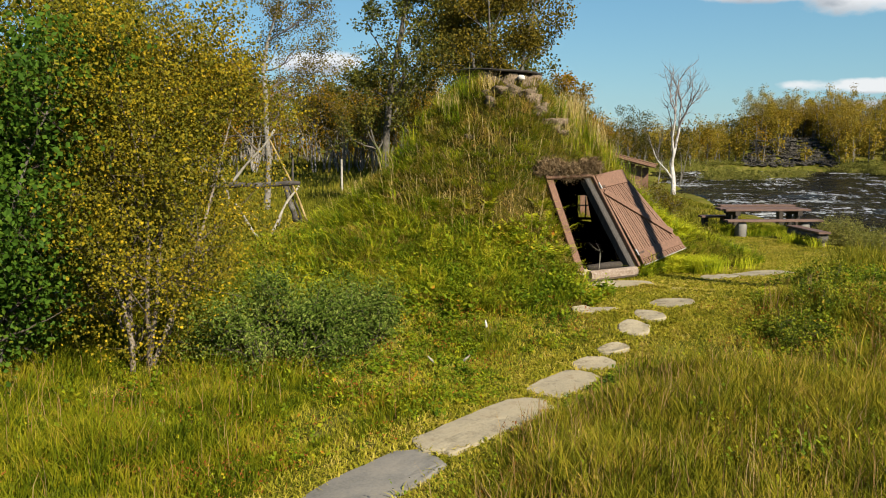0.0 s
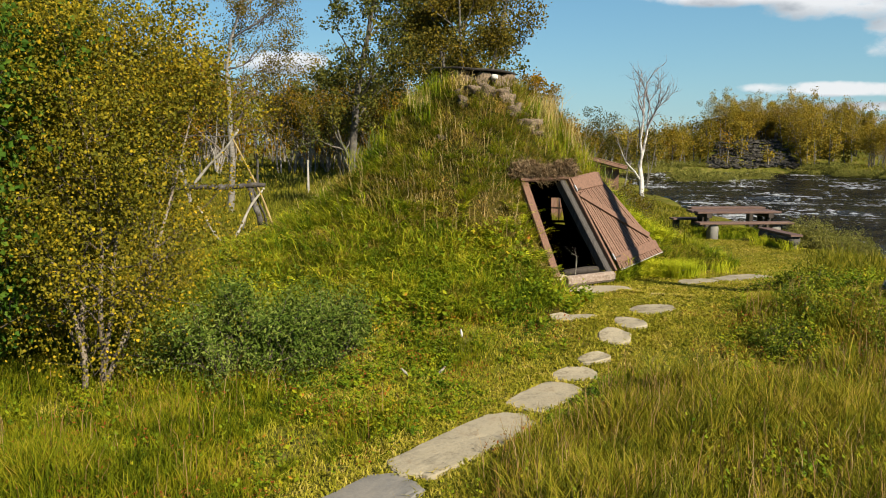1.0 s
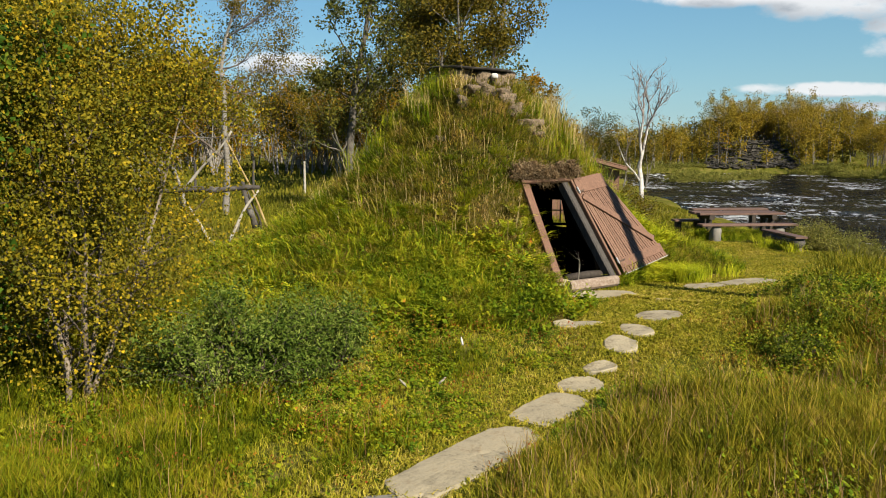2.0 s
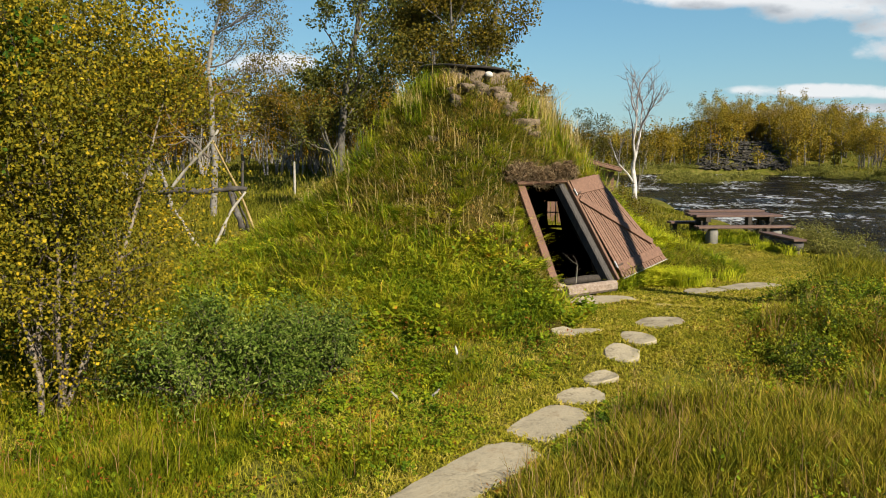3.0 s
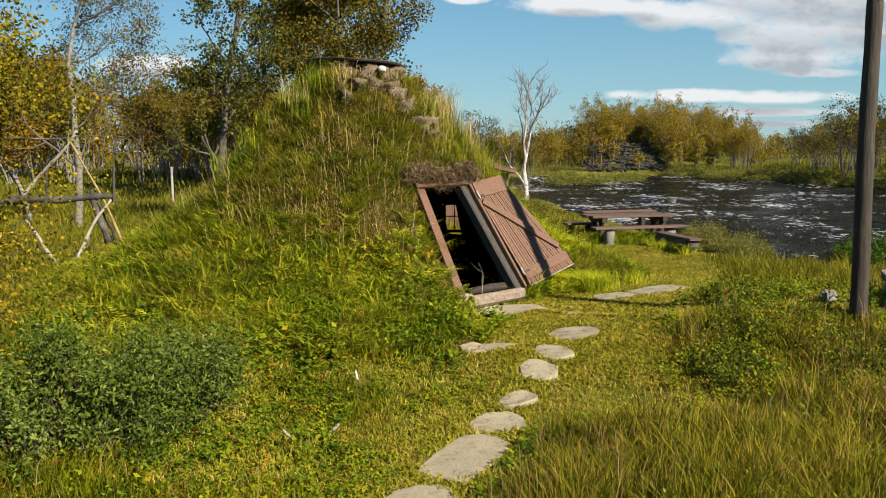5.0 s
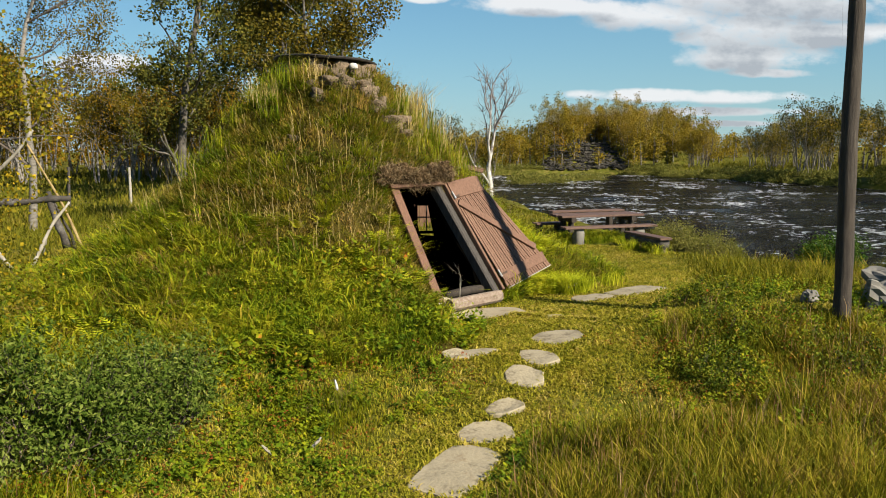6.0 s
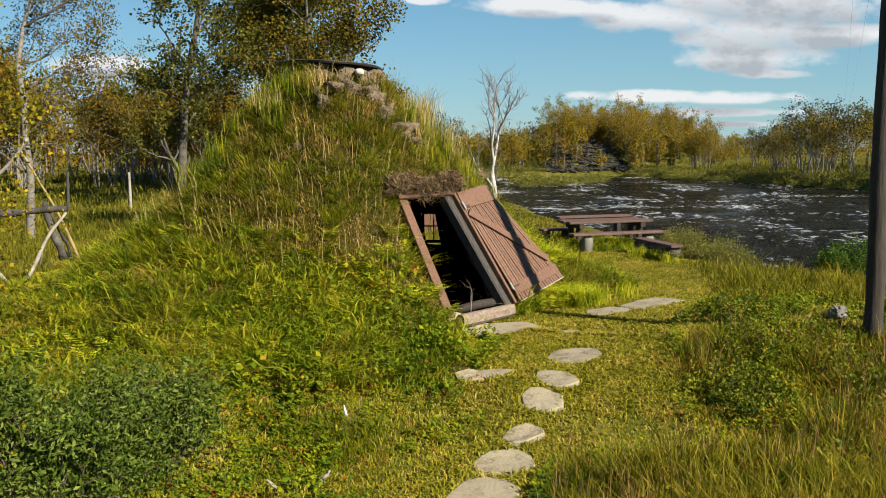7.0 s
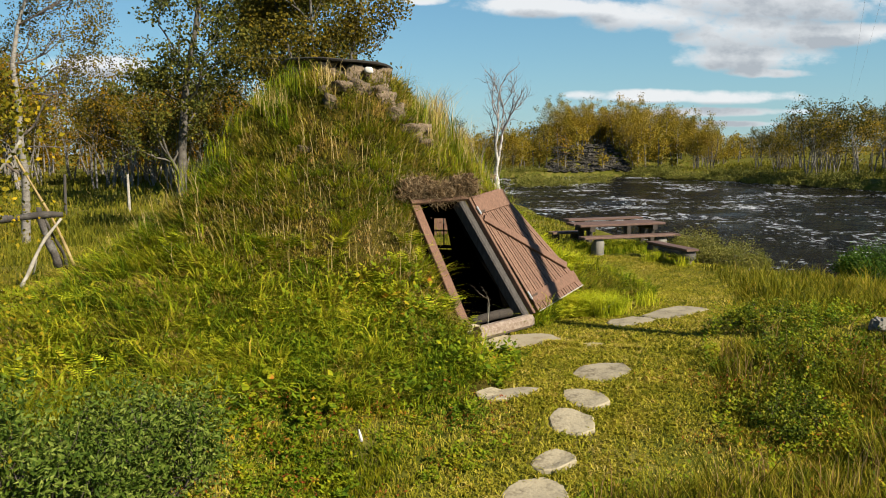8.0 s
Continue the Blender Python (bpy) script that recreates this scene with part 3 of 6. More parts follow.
def inner_point(th, z):
    r = np.interp(-z, [-3.48, -2.5, -1.3, 0.6], [0.35, 1.2, 2.36, 2.9])
    r = np.minimum(r, mound_radius(th, z) - 0.12)
    return np.stack([HC[0] + r * np.cos(th), HC[1] + r * np.sin(th), z], -1)


hut = thing("turf_hut", (HC[0], HC[1], 0.1), "grass-covered conical turf hut with an open sloping plank door", "hut")
THS = np.linspace(-math.pi, math.pi, 288, endpoint=False)
ZS = np.concatenate([np.linspace(3.48, 1.80, 34), np.linspace(1.75, -0.5, 40)])
part("turf_mound", shell(0, THS, ZS, lambda t, z: in_door(t, z) | in_window_outside(t, z)), M_TURF, hut, "grown-over turf covering", smooth=True)
part("inner_wall", shell(-1, THS[::2], ZS[::2], lambda t, z: in_door(t, z) | in_window(t, z)), M_INSIDESHADE, hut, "soot-dark inner wall of split logs, interior shade in its colour")

# reveals of the doorway and the window
geo = Geo()
zz = np.linspace(1.80, -0.1, 12)
for th in (DOOR_A, DOOR_B):
    o, n = mound_point(np.full(12, th), zz, 0.02), inner_point(np.full(12, th), zz)
    i = np.arange(11)
    geo.add(np.concatenate([o, n]), np.stack([i, i + 1, i + 13, i + 12], 1))
tt = np.linspace(DOOR_A, DOOR_B, 6)
o, n = mound_point(tt, np.full(6, 1.8), 0.02), inner_point(tt, np.full(6, 1.8))
i = np.arange(5)
geo.add(np.concatenate([o, n]), np.stack([i, i + 1, i + 7, i + 6], 1))
part("door_lining", geo, M_INSIDESHADE, hut, "timber lining of the doorway with its shade in the colour")

# window in the back wall
wc = np.array([3.52, 16.33, 1.03])
wdir = np.array([0.985, -0.17, 0.0])
up = np.array([0, 0, 1.0])
g = Geo()
for s in (-1, 1):
    beam(g, wc + wdir * s * 0.19 - up * 0.26, wc + wdir * s * 0.19 + up * 0.26, 0.05, 0.06, wdir)
    beam(g, wc - wdir * 0.19 + up * s * 0.26, wc + wdir * 0.19 + up * s * 0.26, 0.05, 0.06, up)
part("window_frame", g, M_INSIDESHADE, hut, "small four-paned window frame")
g = Geo()
beam(g, wc - up * 0.25, wc + up * 0.25, 0.025, 0.03, wdir)
part("glazing_bar", g, M_GREYWOOD, hut)
g = Geo()
beam(g, wc - wdir * 0.18 + up * 0.02, wc + wdir * 0.18 + up * 0.02, 0.025, 0.032, up)
part("glazing_bar", g, M_GREYWOOD, hut)

# door frame
TL, TR = np.array([2.53, 12.80, 1.76]), np.array([3.25, 13.10, 1.79])
BL, BR = np.array([3.16, 11.80, 0.34]), np.array([4.00, 12.50, 0.32])
across = (BR - BL) / np.linalg.norm(BR - BL)
out_n = np.cross(across, TL - BL)
out_n /= np.linalg.norm(out_n)
if out_n[2] < 0:
    out_n = -out_n
g = Geo()
beam(g, np.array([2.96, 11.71, 0.34]), np.array([2.515, 12.775, 1.75]), 0.15, 0.05, across)
part("jamb", g, M_REDWOOD, hut, "red-brown board door jamb")
g = Geo()
beam(g, BR - across * 0.10 - out_n * 0.09, TR - across * 0.07 - out_n * 0.09, 0.13, 0.15, across)
part("door_post", g, M_GREYWOOD, hut, "weathered grey squared post beside the opening, shade in its colour")
g = Geo()
beam(g, BR - across * 0.01 + out_n * 0.01, TR + across * 0.01 + out_n * 0.02, 0.05, 0.07, across)
part("hinge_rail", g, M_REDWOOD, hut, "thin brown rail that carries the hinges")
g = Geo()
beam(g, TL - across * 0.12 + out_n * 0.03, TR + out_n * 0.03, 0.06, 0.05, TL - BL)
part("lintel", g, M_REDWOOD, hut, "brown board lintel")
g = Geo()
sl, sr = np.array([3.10, 11.78, 0.27]), np.array([3.93, 12.40, 0.26])
beam(g, sl, sr, 0.16, 0.14, (0, 0, 1), 0.28)
part("sill", g, M_PALEWOOD, hut, "bleached split-log threshold")

# the open leaf: boards side by side, two battens, a brace, hinges
leaf = thing("door_leaf", tuple(BR), "open red-brown plank door folded back onto the turf", "door")
LTL, LTR = np.array([3.29, 13.09, 1.81]), np.array([3.77, 13.42, 1.90])
LBL, LBR = np.array([4.10, 12.60, 0.33]), np.array([4.92, 13.20, 0.555])
ln = np.cross(LBR - LBL, LTL - LBL)
ln /= np.linalg.norm(ln)
if ln[2] < 0:
    ln = -ln
BOARDS = 19
for n in range(BOARDS):
    a0, a1 = n / BOARDS, (n + 0.955) / BOARDS
    g = Geo()
    lift = 0.003 * math.sin(n * 2.3)
    cut = 0.004 * math.sin(n * 4.1)
    t0, t1 = LTL + (LTR - LTL) * a0, LTL + (LTR - LTL) * a1
    b0, b1 = LBL + (LBR - LBL) * a0, LBL + (LBR - LBL) * a1
    dwn = (b0 - t0) / np.linalg.norm(b0 - t0)
    b0, b1 = b0 + dwn * cut, b1 + dwn * cut
    m0, m1 = ln * (0.012 + lift), ln * (-0.016)
    e = 0.08
    v = [t0 + m1, t1 + m1, b1 + m1, b0 + m1,
         t0, t1, b1, b0,
         t0 * (1 - e) + t1 * e + m0, t1 * (1 - e) + t0 * e + m0, b1 * (1 - e) + b0 * e + m0, b0 * (1 - e) + b1 * e + m0]
    q = [(0, 3, 2, 1), (8, 9, 10, 11)] + [(i, (i + 1) % 4, 4 + (i + 1) % 4, 4 + i) for i in range(4)] + [(4 + i, 4 + (i + 1) % 4, 8 + (i + 1) % 4, 8 + i) for i in range(4)]
    part("plank", g.add(v, np.array(q)), M_REDWOOD, leaf)


def on_leaf(s, t, lift=0.0):
    """A point of the leaf: s across from the hinge side, t down from the top."""
    return (LTL * (1 - s) + LTR * s) * (1 - t) + (LBL * (1 - s) + LBR * s) * t + ln * lift


for t, w in ((0.08, 0.25), (0.9, 0.15)):
    g = Geo()
    beam(g, on_leaf(-0.01, t, 0.024), on_leaf(1.0, t + 0.005, 0.016), w, 0.026, LBL - LTL)
    part("batten", g, M_REDWOOD, leaf)
g = Geo()
beam(g, on_leaf(0.02, 0.19, 0.03), on_leaf(0.97, 0.80, 0.03), 0.1, 0.036, LBL - LTL)
part("brace", g, M_REDWOOD, leaf, "diagonal brace board")
g = Geo()
beam(g, on_leaf(0.0, 1.004, -0.004), on_leaf(1.0, 1.004, -0.004), 0.012, 0.034, LBL - LTL)
part("cut_edge", g, M_STICK, leaf, "pale weathered lower edge")
for t in (0.14, 0.88):
    g = Geo()
    beam(g, on_leaf(-0.06, t, 0.046), on_leaf(0.12, t, 0.046), 0.03, 0.008, LBL - LTL)
    hinge = part("hinge", g, M_IRON, leaf, "rusty strap hinge")
    g = Geo()
    tube(g, [on_leaf(-0.03, t - 0.045, 0.05), on_leaf(-0.03, t + 0.02, 0.05)], [0.014, 0.014], 8)
    part("hinge_pin", g, M_ZINC, hinge, "pale metal hinge pin")

# turf edge over the door
g = Geo()
fibre_at = []
for n in range(60):
    k = n / 59
    c = np.array([2.33, 12.70, 1.93]) * (1 - k) + np.array([3.36, 13.22, 1.93]) * k
    c = c + np.array([0.03 * math.sin(n * 2.1), 0.04 * math.cos(n * 1.7), 0.05 * math.sin(k * 9) + 0.06 * math.sin(n * 2.7)])
    boulder(g, c, (0.055, 0.075, 0.055 + 0.02 * math.sin(n * 1.9)), 40 + n, 1.0, n, 7, 9)
    fibre_at.append(c)
part("turf_edge", g, M_PEAT, hut, "crumbling brown peat edge over the door")

# stone collar under the smoke-hole lid
prng = np.random.default_rng(5)
n_collar = 15
for n in range(n_collar):
    a = 2 * math.pi * n / n_collar + 0.1 * prng.normal()
    r = 0.62
    g = boulder(Geo(), (HC[0] + r * math.cos(a), HC[1] + r * math.sin(a), 3.47 + 0.03 * prng.normal()), (0.17 + 0.05 * prng.random(), 0.14, 0.11 + 0.04 * prng.random()), n * 1.7, 0.5, a + math.pi / 2, 10, 14)
    part("stone", g, M_STONE, hut, smooth=True)
STONES = [(-56, 3.13, 0.15), (-50, 2.99, 0.13), (-57, 2.90, 0.17), (-46, 2.86, 0.12), (-51, 2.73, 0.16), (-43, 2.70, 0.14), (-99, 3.06, 0.12), (-77, 3.27, 0.16),
          (-91, 3.29, 0.14), (-64, 3.24, 0.16), (-112, 2.46, 0.11), (-40, 2.55, 0.11), (-48, 2.60, 0.10), (-104, 3.22, 0.1), (-53, 3.25, 0.13)]
for n, (deg, z, s) in enumerate(STONES):
    p = mound_point(np.array([radians(deg)]), np.array([z]), 0.0)[0]
    g = boulder(Geo(), p, (s * (0.95 + 0.35 * math.sin(n * 1.7)), s * 0.8, s * (0.6 + 0.2 * math.cos(n))), 20 + n * 1.37, 0.5, n * 1.3, 10, 14)
    part("stone", g, M_STONE, hut, smooth=True)
g = boulder(Geo(), (2.06, 13.86, 3.53), (0.06, 0.05, 0.045), 77, 0.25)
part("stone", g, M_WHITE, hut, "small white quartz stone", smooth=True)
g = Geo()
a = np.linspace(0, 2 * math.pi, 40, endpoint=False)
rr = 0.80 * (1 + 0.03 * np.sin(3 * a) + 0.02 * np.sin(7 * a + 1))
rings = []
for rad, dz in ((0.0, 0.05), (0.6, 0.046), (0.98, 0.03), (1.0, 0.018), (0.985, -0.004), (0.0, -0.012)):
    x, y = rad * rr * np.cos(a), rad * rr * np.sin(a)
    rings.append(np.stack([HC[0] - 0.03 + x, HC[1] + y, 3.665 + dz - 0.05 * x + 0.015 * y + 0.012 * vnoise(np.stack([x, y, 0 * x + dz], 1), 3)], 1))
v = np.concatenate(rings)
i, j = np.meshgrid(np.arange(5), np.arange(40), indexing="ij")
k = (j + 1) % 40
part("smoke_hole_lid", g.add(v, np.stack([i * 40 + j, i * 40 + k, (i + 1) * 40 + k, (i + 1) * 40 + j], -1).reshape(-1, 4)), M_SLATE, hut, "dark round lid over the smoke hole", smooth=False)

# inside: earth floor, a low bench of logs; interior shade is in their colour
g = Geo()
a = np.linspace(0, 2 * math.pi, 36, endpoint=False)
ring = np.stack([HC[0] + 2.75 * np.cos(a), HC[1] + 2.75 * np.sin(a), 0.24 + 0 * a], 1)
g.add(np.concatenate([ring, [[HC[0], HC[1], 0.24]]]), np.array([(i, (i + 1) % 36, 36) for i in range(36)]))
part("earth_floor", g, M_INSIDESHADE, hut, "trodden earth floor with the interior's shade in its colour")
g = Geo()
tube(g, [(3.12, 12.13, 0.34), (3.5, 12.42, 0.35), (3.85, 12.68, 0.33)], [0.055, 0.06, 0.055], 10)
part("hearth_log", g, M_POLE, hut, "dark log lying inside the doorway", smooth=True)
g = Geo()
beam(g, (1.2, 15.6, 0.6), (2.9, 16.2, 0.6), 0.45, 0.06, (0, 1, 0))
part("sleeping_bench", g, M_INSIDESHADE, hut)

# ---- stepping stones ----
#        x     y     length width turn  seed
SLABS = [(0.70, 4.93, 1.30, 0.60, 57, 1), (1.56, 6.32, 1.90, 0.56, 58, 2), (2.40, 7.68, 1.00, 0.54, 56, 3), (2.79, 8.36, 0.54, 0.38, 10, 4),
         (3.07, 8.74, 0.40, 0.27, 15, 5), (3.38, 9.22, 0.40, 0.42, 60, 6), (3.65, 9.58, 0.40, 0.50, 20, 7), (4.10, 10.32, 0.70, 0.52, 30, 8),
         (2.99, 9.84, 0.62, 0.25, 8, 9), (3.5, 11.82, 1.3, 0.56, 8, 10), (4.40, 11.44, 0.28, 0.22, 20, 11), (5.32, 12.46, 0.70, 0.44, 18, 12),
         (6.18, 12.92, 1.25, 0.52, 38, 13)]


def slab(x, y, length, width, turn, seed):
    sr = np.random.default_rng(100 + seed)
    corners = 8 if length > 0.8 else 7
    a = (np.arange(corners) + 0.36 * (sr.random(corners) - 0.5) * (0.6 if corners == 8 else 1)) / corners * 2 * math.pi
    p = 4.5 if length > 0.8 else 2.6
    r = (np.abs(np.cos(a)) ** p + np.abs(np.sin(a)) ** p) ** (-1 / p) * (1.02 + (0.1 if corners == 8 else 0.2) * (sr.random(corners) - 0.5))
    cx, cy = r * np.cos(a) * length / 2, r * np.sin(a) * width / 2
    n = corners * 5
    k = np.arange(n)
    f, i0 = (k % 5) / 5, k // 5
    px, py = (q[i0] * (1 - f) + q[(i0 + 1) % corners] * f for q in (cx, cy))
    swell = 1 + 0.035 * np.sin(math.pi * f) + 0.016 * sr.normal(size=n)
    px, py = px * swell, py * swell
    c, s = math.cos(radians(turn)), math.sin(radians(turn))
    px, py = x + px * c - py * s, y + px * s + py * c
    top = land(np.array([x]), np.array([y]))[0] + 0.016
    dx, dy = (sr.random(2) - 0.5) * 0.03
    gr = (land(np.array([x + 0.2 * c, x - 0.2 * c]), np.array([y + 0.2 * s, y - 0.2 * s])))
    slope = (gr[0] - gr[1]) / 0.4
    rings = []
    for f, dz in ((0.0, 0.0), (0.3, 0.0), (0.55, 0.0), (0.78, 0.0), (0.95, -0.002), (1.0, -0.012), (1.01, -0.09)):
        qx, qy = x + (px - x) * f, y + (py - y) * f
        along = (qx - x) * c + (qy - y) * s
        z = top + dz + slope * along + dx * (qx - x) + dy * (qy - y) + 0.012 * vnoise(flat(qx, qy) + seed, 4, 3) * (1 if dz > -0.05 else 0)
        if dz > -0.05:
            z = np.maximum(z, np.maximum(land(qx, qy), mound_top(qx, qy)) + 0.02 + dz)
        rings.append(np.stack([qx, qy, z], 1))
    v = np.concatenate(rings)
    i, j = np.meshgrid(np.arange(6), np.arange(n), indexing="ij")
    k = (j + 1) % n
    g = Geo().add(v, np.stack([i * n + j, (i + 1) * n + j, (i + 1) * n + k, i * n + k], -1).reshape(-1, 4))
    grey = seed == 1
    thing("stepping_stone", (x, y, top - 0.09), "dark grey flat stone slab set in the grass" if grey else "pale worn flat stone slab set in the grass", "stone slab",
          "stepping stones of the path", geo=g, mat=M_SLAB_GREY if grey else M_SLAB)


for row in SLABS:
    slab(*row)


# ---- picnic table, benches ----
def plank(g, a, b, width, thick, side=(0, 1, 0)):
    beam(g, a, b, width, thick, side)


TZ = -0.15
ux, uy = np.array([0.995, 0.09, 0]), np.array([-0.09, 0.995, 0])
tc = np.array([9.1, 22.3, TZ])
table = thing("picnic_table", tuple(tc), "weathered brown plank picnic table in the grass, shade beneath in the trestle colour", "table")
for n in range(3):
    g = Geo()
    o = tc + uy * (-0.3 + 0.3 * n) + np.array([0, 0, 0.66])
    plank(g, o - ux * (1.18 + 0.04 * (n % 2)), o + ux * (1.2 - 0.03 * n), 0.28, 0.06, uy)
    part("tabletop_plank", g, M_TABLE, table)
# Trestle wood uses the near-black pole tone; shade under the top is in it.
for s in (-0.85, 0.9):
    g = Geo()
    plank(g, tc + ux * s - uy * 0.45 + up * 0.57, tc + ux * s + uy * 0.45 + up * 0.57, 0.14, 0.12, ux)
    part("cross_beam", g, M_POLE, table)
    for q in (-0.25, 0.25):
        g = Geo()
        plank(g, tc + ux * s + uy * q - up * 0.1, tc + ux * s + uy * q + up * 0.53, 0.13, 0.13, ux)
        part("leg", g, M_POLE, table)


def plank_bench(centre, half, label, group, legs, zt=0.42):
    b = thing("bench", tuple(centre), label, "bench", group)
    for dy in (-0.1, 0.1):
        g = Geo()
        plank(g, centre - ux * half + uy * dy + up * zt, centre + ux * half + uy * dy + up * zt, 0.18, 0.055, uy)
        part("seat_plank", g, M_TABLE, b)
    for s in (-1, 1):
        g = Geo()
        c = centre + ux * half * 0.66 * s
        if legs == "stone":
            boulder(g, c + up * 0.13, (0.15, 0.14, 0.26), 9 + s, 0.2)
            part("stone_leg", g, M_SLAB_GREY, b, "pale stone block leg", smooth=True)
        else:
            plank(g, c - uy * 0.12 + up * zt / 2, c + uy * 0.12 + up * zt / 2, 0.12, zt, ux)
            part("leg", g, M_POLE, b)
    return b


plank_bench(np.array([9.12, 21.4, TZ]), 1.3, "weathered red-brown plank bench on pale stones beside the table", "benches round the table", "stone", 0.42)
plank_bench(np.array([9.55, 24.3, TZ]), 1.15, "weathered brown plank bench on the river side of the table", "benches round the table", "wood", 0.61)
plank_bench(np.array([7.95, 22.9, TZ]), 0.42, "short brown plank bench at the end of the table", "benches round the table", "wood", 0.4)
lb = thing("log_bench", (9.4, 19.8, TZ), "dark split-log bench lying near the picnic table", "bench")
g = Geo()
tube(g, [(9.38, 20.7, 0.06), (9.42, 20.1, 0.07), (9.52, 19.0, 0.08)], [0.13, 0.14, 0.14], 12)
part("seat_log", g, M_DARKSTICK, lb, "dark split log", smooth=True)
g = Geo()
beam(g, (9.4, 20.75, 0.19), (9.53, 18.93, 0.20), 0.3, 0.05, (1, 0.1, 0))
part("seat_board", g, M_TABLE, lb)
for p in ((9.4, 20.4), (9.5, 19.3)):
    g = boulder(Geo(), (p[0], p[1], -0.16), (0.18, 0.18, 0.18), p[0], 0.3)
    part("stone_leg", g, M_STONE, lb, smooth=True)

# ---- the pole and its cables ----
pole = thing("utility_pole", (7.15, 9.55, 0.2), "dark weathered round wooden utility pole", "pole")
k = np.linspace(0, 1, 26)
g = Geo()
tube(g, np.stack([7.15 + 0.03 * k + 0.008 * np.sin(k * 17), 9.55 + 0.1 * k, 0.1 + 8.2 * k], 1), 0.096 - 0.027 * k + 0.004 * np.sin(k * 61), 16)
part("shaft", g, M_POLE, pole, smooth=True)
g = Geo()
beam(g, (6.75, 9.8, 7.9), (7.65, 9.5, 7.9), 0.1, 0.1, (0, 0, 1))
part("crossarm", g, M_POLE, pole)
for n, (a, b) in enumerate((((6.95, 9.75, 7.98), (62.0, 85, 8.0)), ((7.45, 9.6, 7.98), (62.6, 85, 8.0)))):
    g = Geo()
    k = np.linspace(0, 1, 40)
    pts = np.array(a) + (np.array(b) - np.array(a)) * k[:, None]
    pts[:, 2] -= 1.4 * 4 * k * (1 - k) * 0.6
    tube(g, pts, np.full(40, 0.003), 5)
    thing("cable", a, "thin overhead cable crossing the river", "cable", "overhead cables", geo=g, mat=M_WIRE)

# ---- drying rack of poles ----
rack = thing("drying_rack", (-2.8, 14.9, 0.45), "ramshackle drying rack of bleached and dark poles", "rack")
RACK = [((-3.93, 14.95, 1.52), (-2.26, 14.95, 1.57), 0.085, M_DARKSTICK, "rail"),
        ((-2.42, 15.00, 0.80), (-2.60, 14.95, 1.70), 0.085, M_DARKSTICK, "post"),
        ((-2.82, 14.60, 0.58), (-2.32, 14.90, 1.54), 0.04, M_STICK, "prop"),
        ((-3.04, 14.60, 0.51), (-3.69, 15.00, 1.21), 0.04, M_STICK, "prop"),
        ((-3.80, 15.10, 1.47), (-2.80, 15.00, 2.63), 0.04, M_STICK, "prop"),
        ((-2.09, 14.80, 0.80), (-2.91, 15.05, 2.46), 0.03, M_OCHRE, "prop"),
        ((-2.37, 15.30, 0.75), (-2.50, 14.95, 1.51), 0.035, M_DARKSTICK, "prop"),
        ((-3.97, 15.10, 2.50), (-2.28, 15.10, 2.54), 0.018, M_DARKSTICK, "rail"),
        ((-2.87, 15.30, 0.66), (-2.53, 15.00, 1.32), 0.02, M_STICK, "prop"),
        ((-4.58, 14.90, 0.46), (-4.36, 14.95, 1.45), 0.07, M_DARKSTICK, "post"),
        ((-4.63, 14.90, 1.55), (-3.89, 14.95, 1.51), 0.07, M_DARKSTICK, "rail")]
for n, (a, b, r, m, nm) in enumerate(RACK):
    k = np.linspace(0, 1, 13)
    pts = np.array(a) + (np.array(b) - np.array(a)) * k[:, None]
    pts += 0.024 * np.stack([np.sin(k * 5 + n), np.cos(k * 4 + n), 0.7 * np.sin(k * 9 + n)], 1)
    part(nm, tube(Geo(), pts, 0.78 * r * (1 - 0.35 * k + 0.12 * np.sin(k * 17 + n)), 8), m, rack, smooth=True)

# ---- fence posts in the field, shed behind the hut ----
for n, (x, y) in enumerate([(-4.75, 32), (-6.7, 31.5), (-9.5, 33), (-12, 33.5), (-14.8, 34.5), (-2.6, 33), (-17.5, 35)]):
    z = float(land(np.array([x]), np.array([y]))[0])
    g = tube(Geo(), [(x, y, z - 0.2), (x + 0.03 * math.sin(n), y, z + 0.7), (x + 0.06 * math.sin(n), y, z + 1.35)], [0.055, 0.05, 0.045], 7)
    thing("fence_post", (x, y, z), "bleached grey fence post in the field", "post", "fence posts in the field", geo=g, mat=M_STICK if n % 3 == 0 else M_GREYWOOD)

shed = thing("shed", (6.2, 27.5, -0.2), "low reddish board shed behind the hut", "shed")
for n in range(10):
    x = 4.6 + n * 0.23
    g = Geo()
    beam(g, (x, 27.0, -0.3), (x, 27.0, 2.1 - 0.062 * n), 0.215, 0.03, (1, 0, 0))
    part("board", g, M_REDWOOD, shed)
g = Geo()
beam(g, (4.4, 27.4, 2.25), (6.95, 27.4, 1.58), 1.6, 0.1, (0, 1, 0.0))
part("roof", g, M_REDWOOD, shed, "brown board roof sloping to one side")
for n in range(4):
    g = Geo()
    beam(g, (4.42, 26.75 + 0.4 * n, 2.33), (7.0, 26.75 + 0.4 * n, 1.645), 0.3, 0.04, (0, 1, 0.0))
    part("roof_board", g, M_REDWOOD, shed)


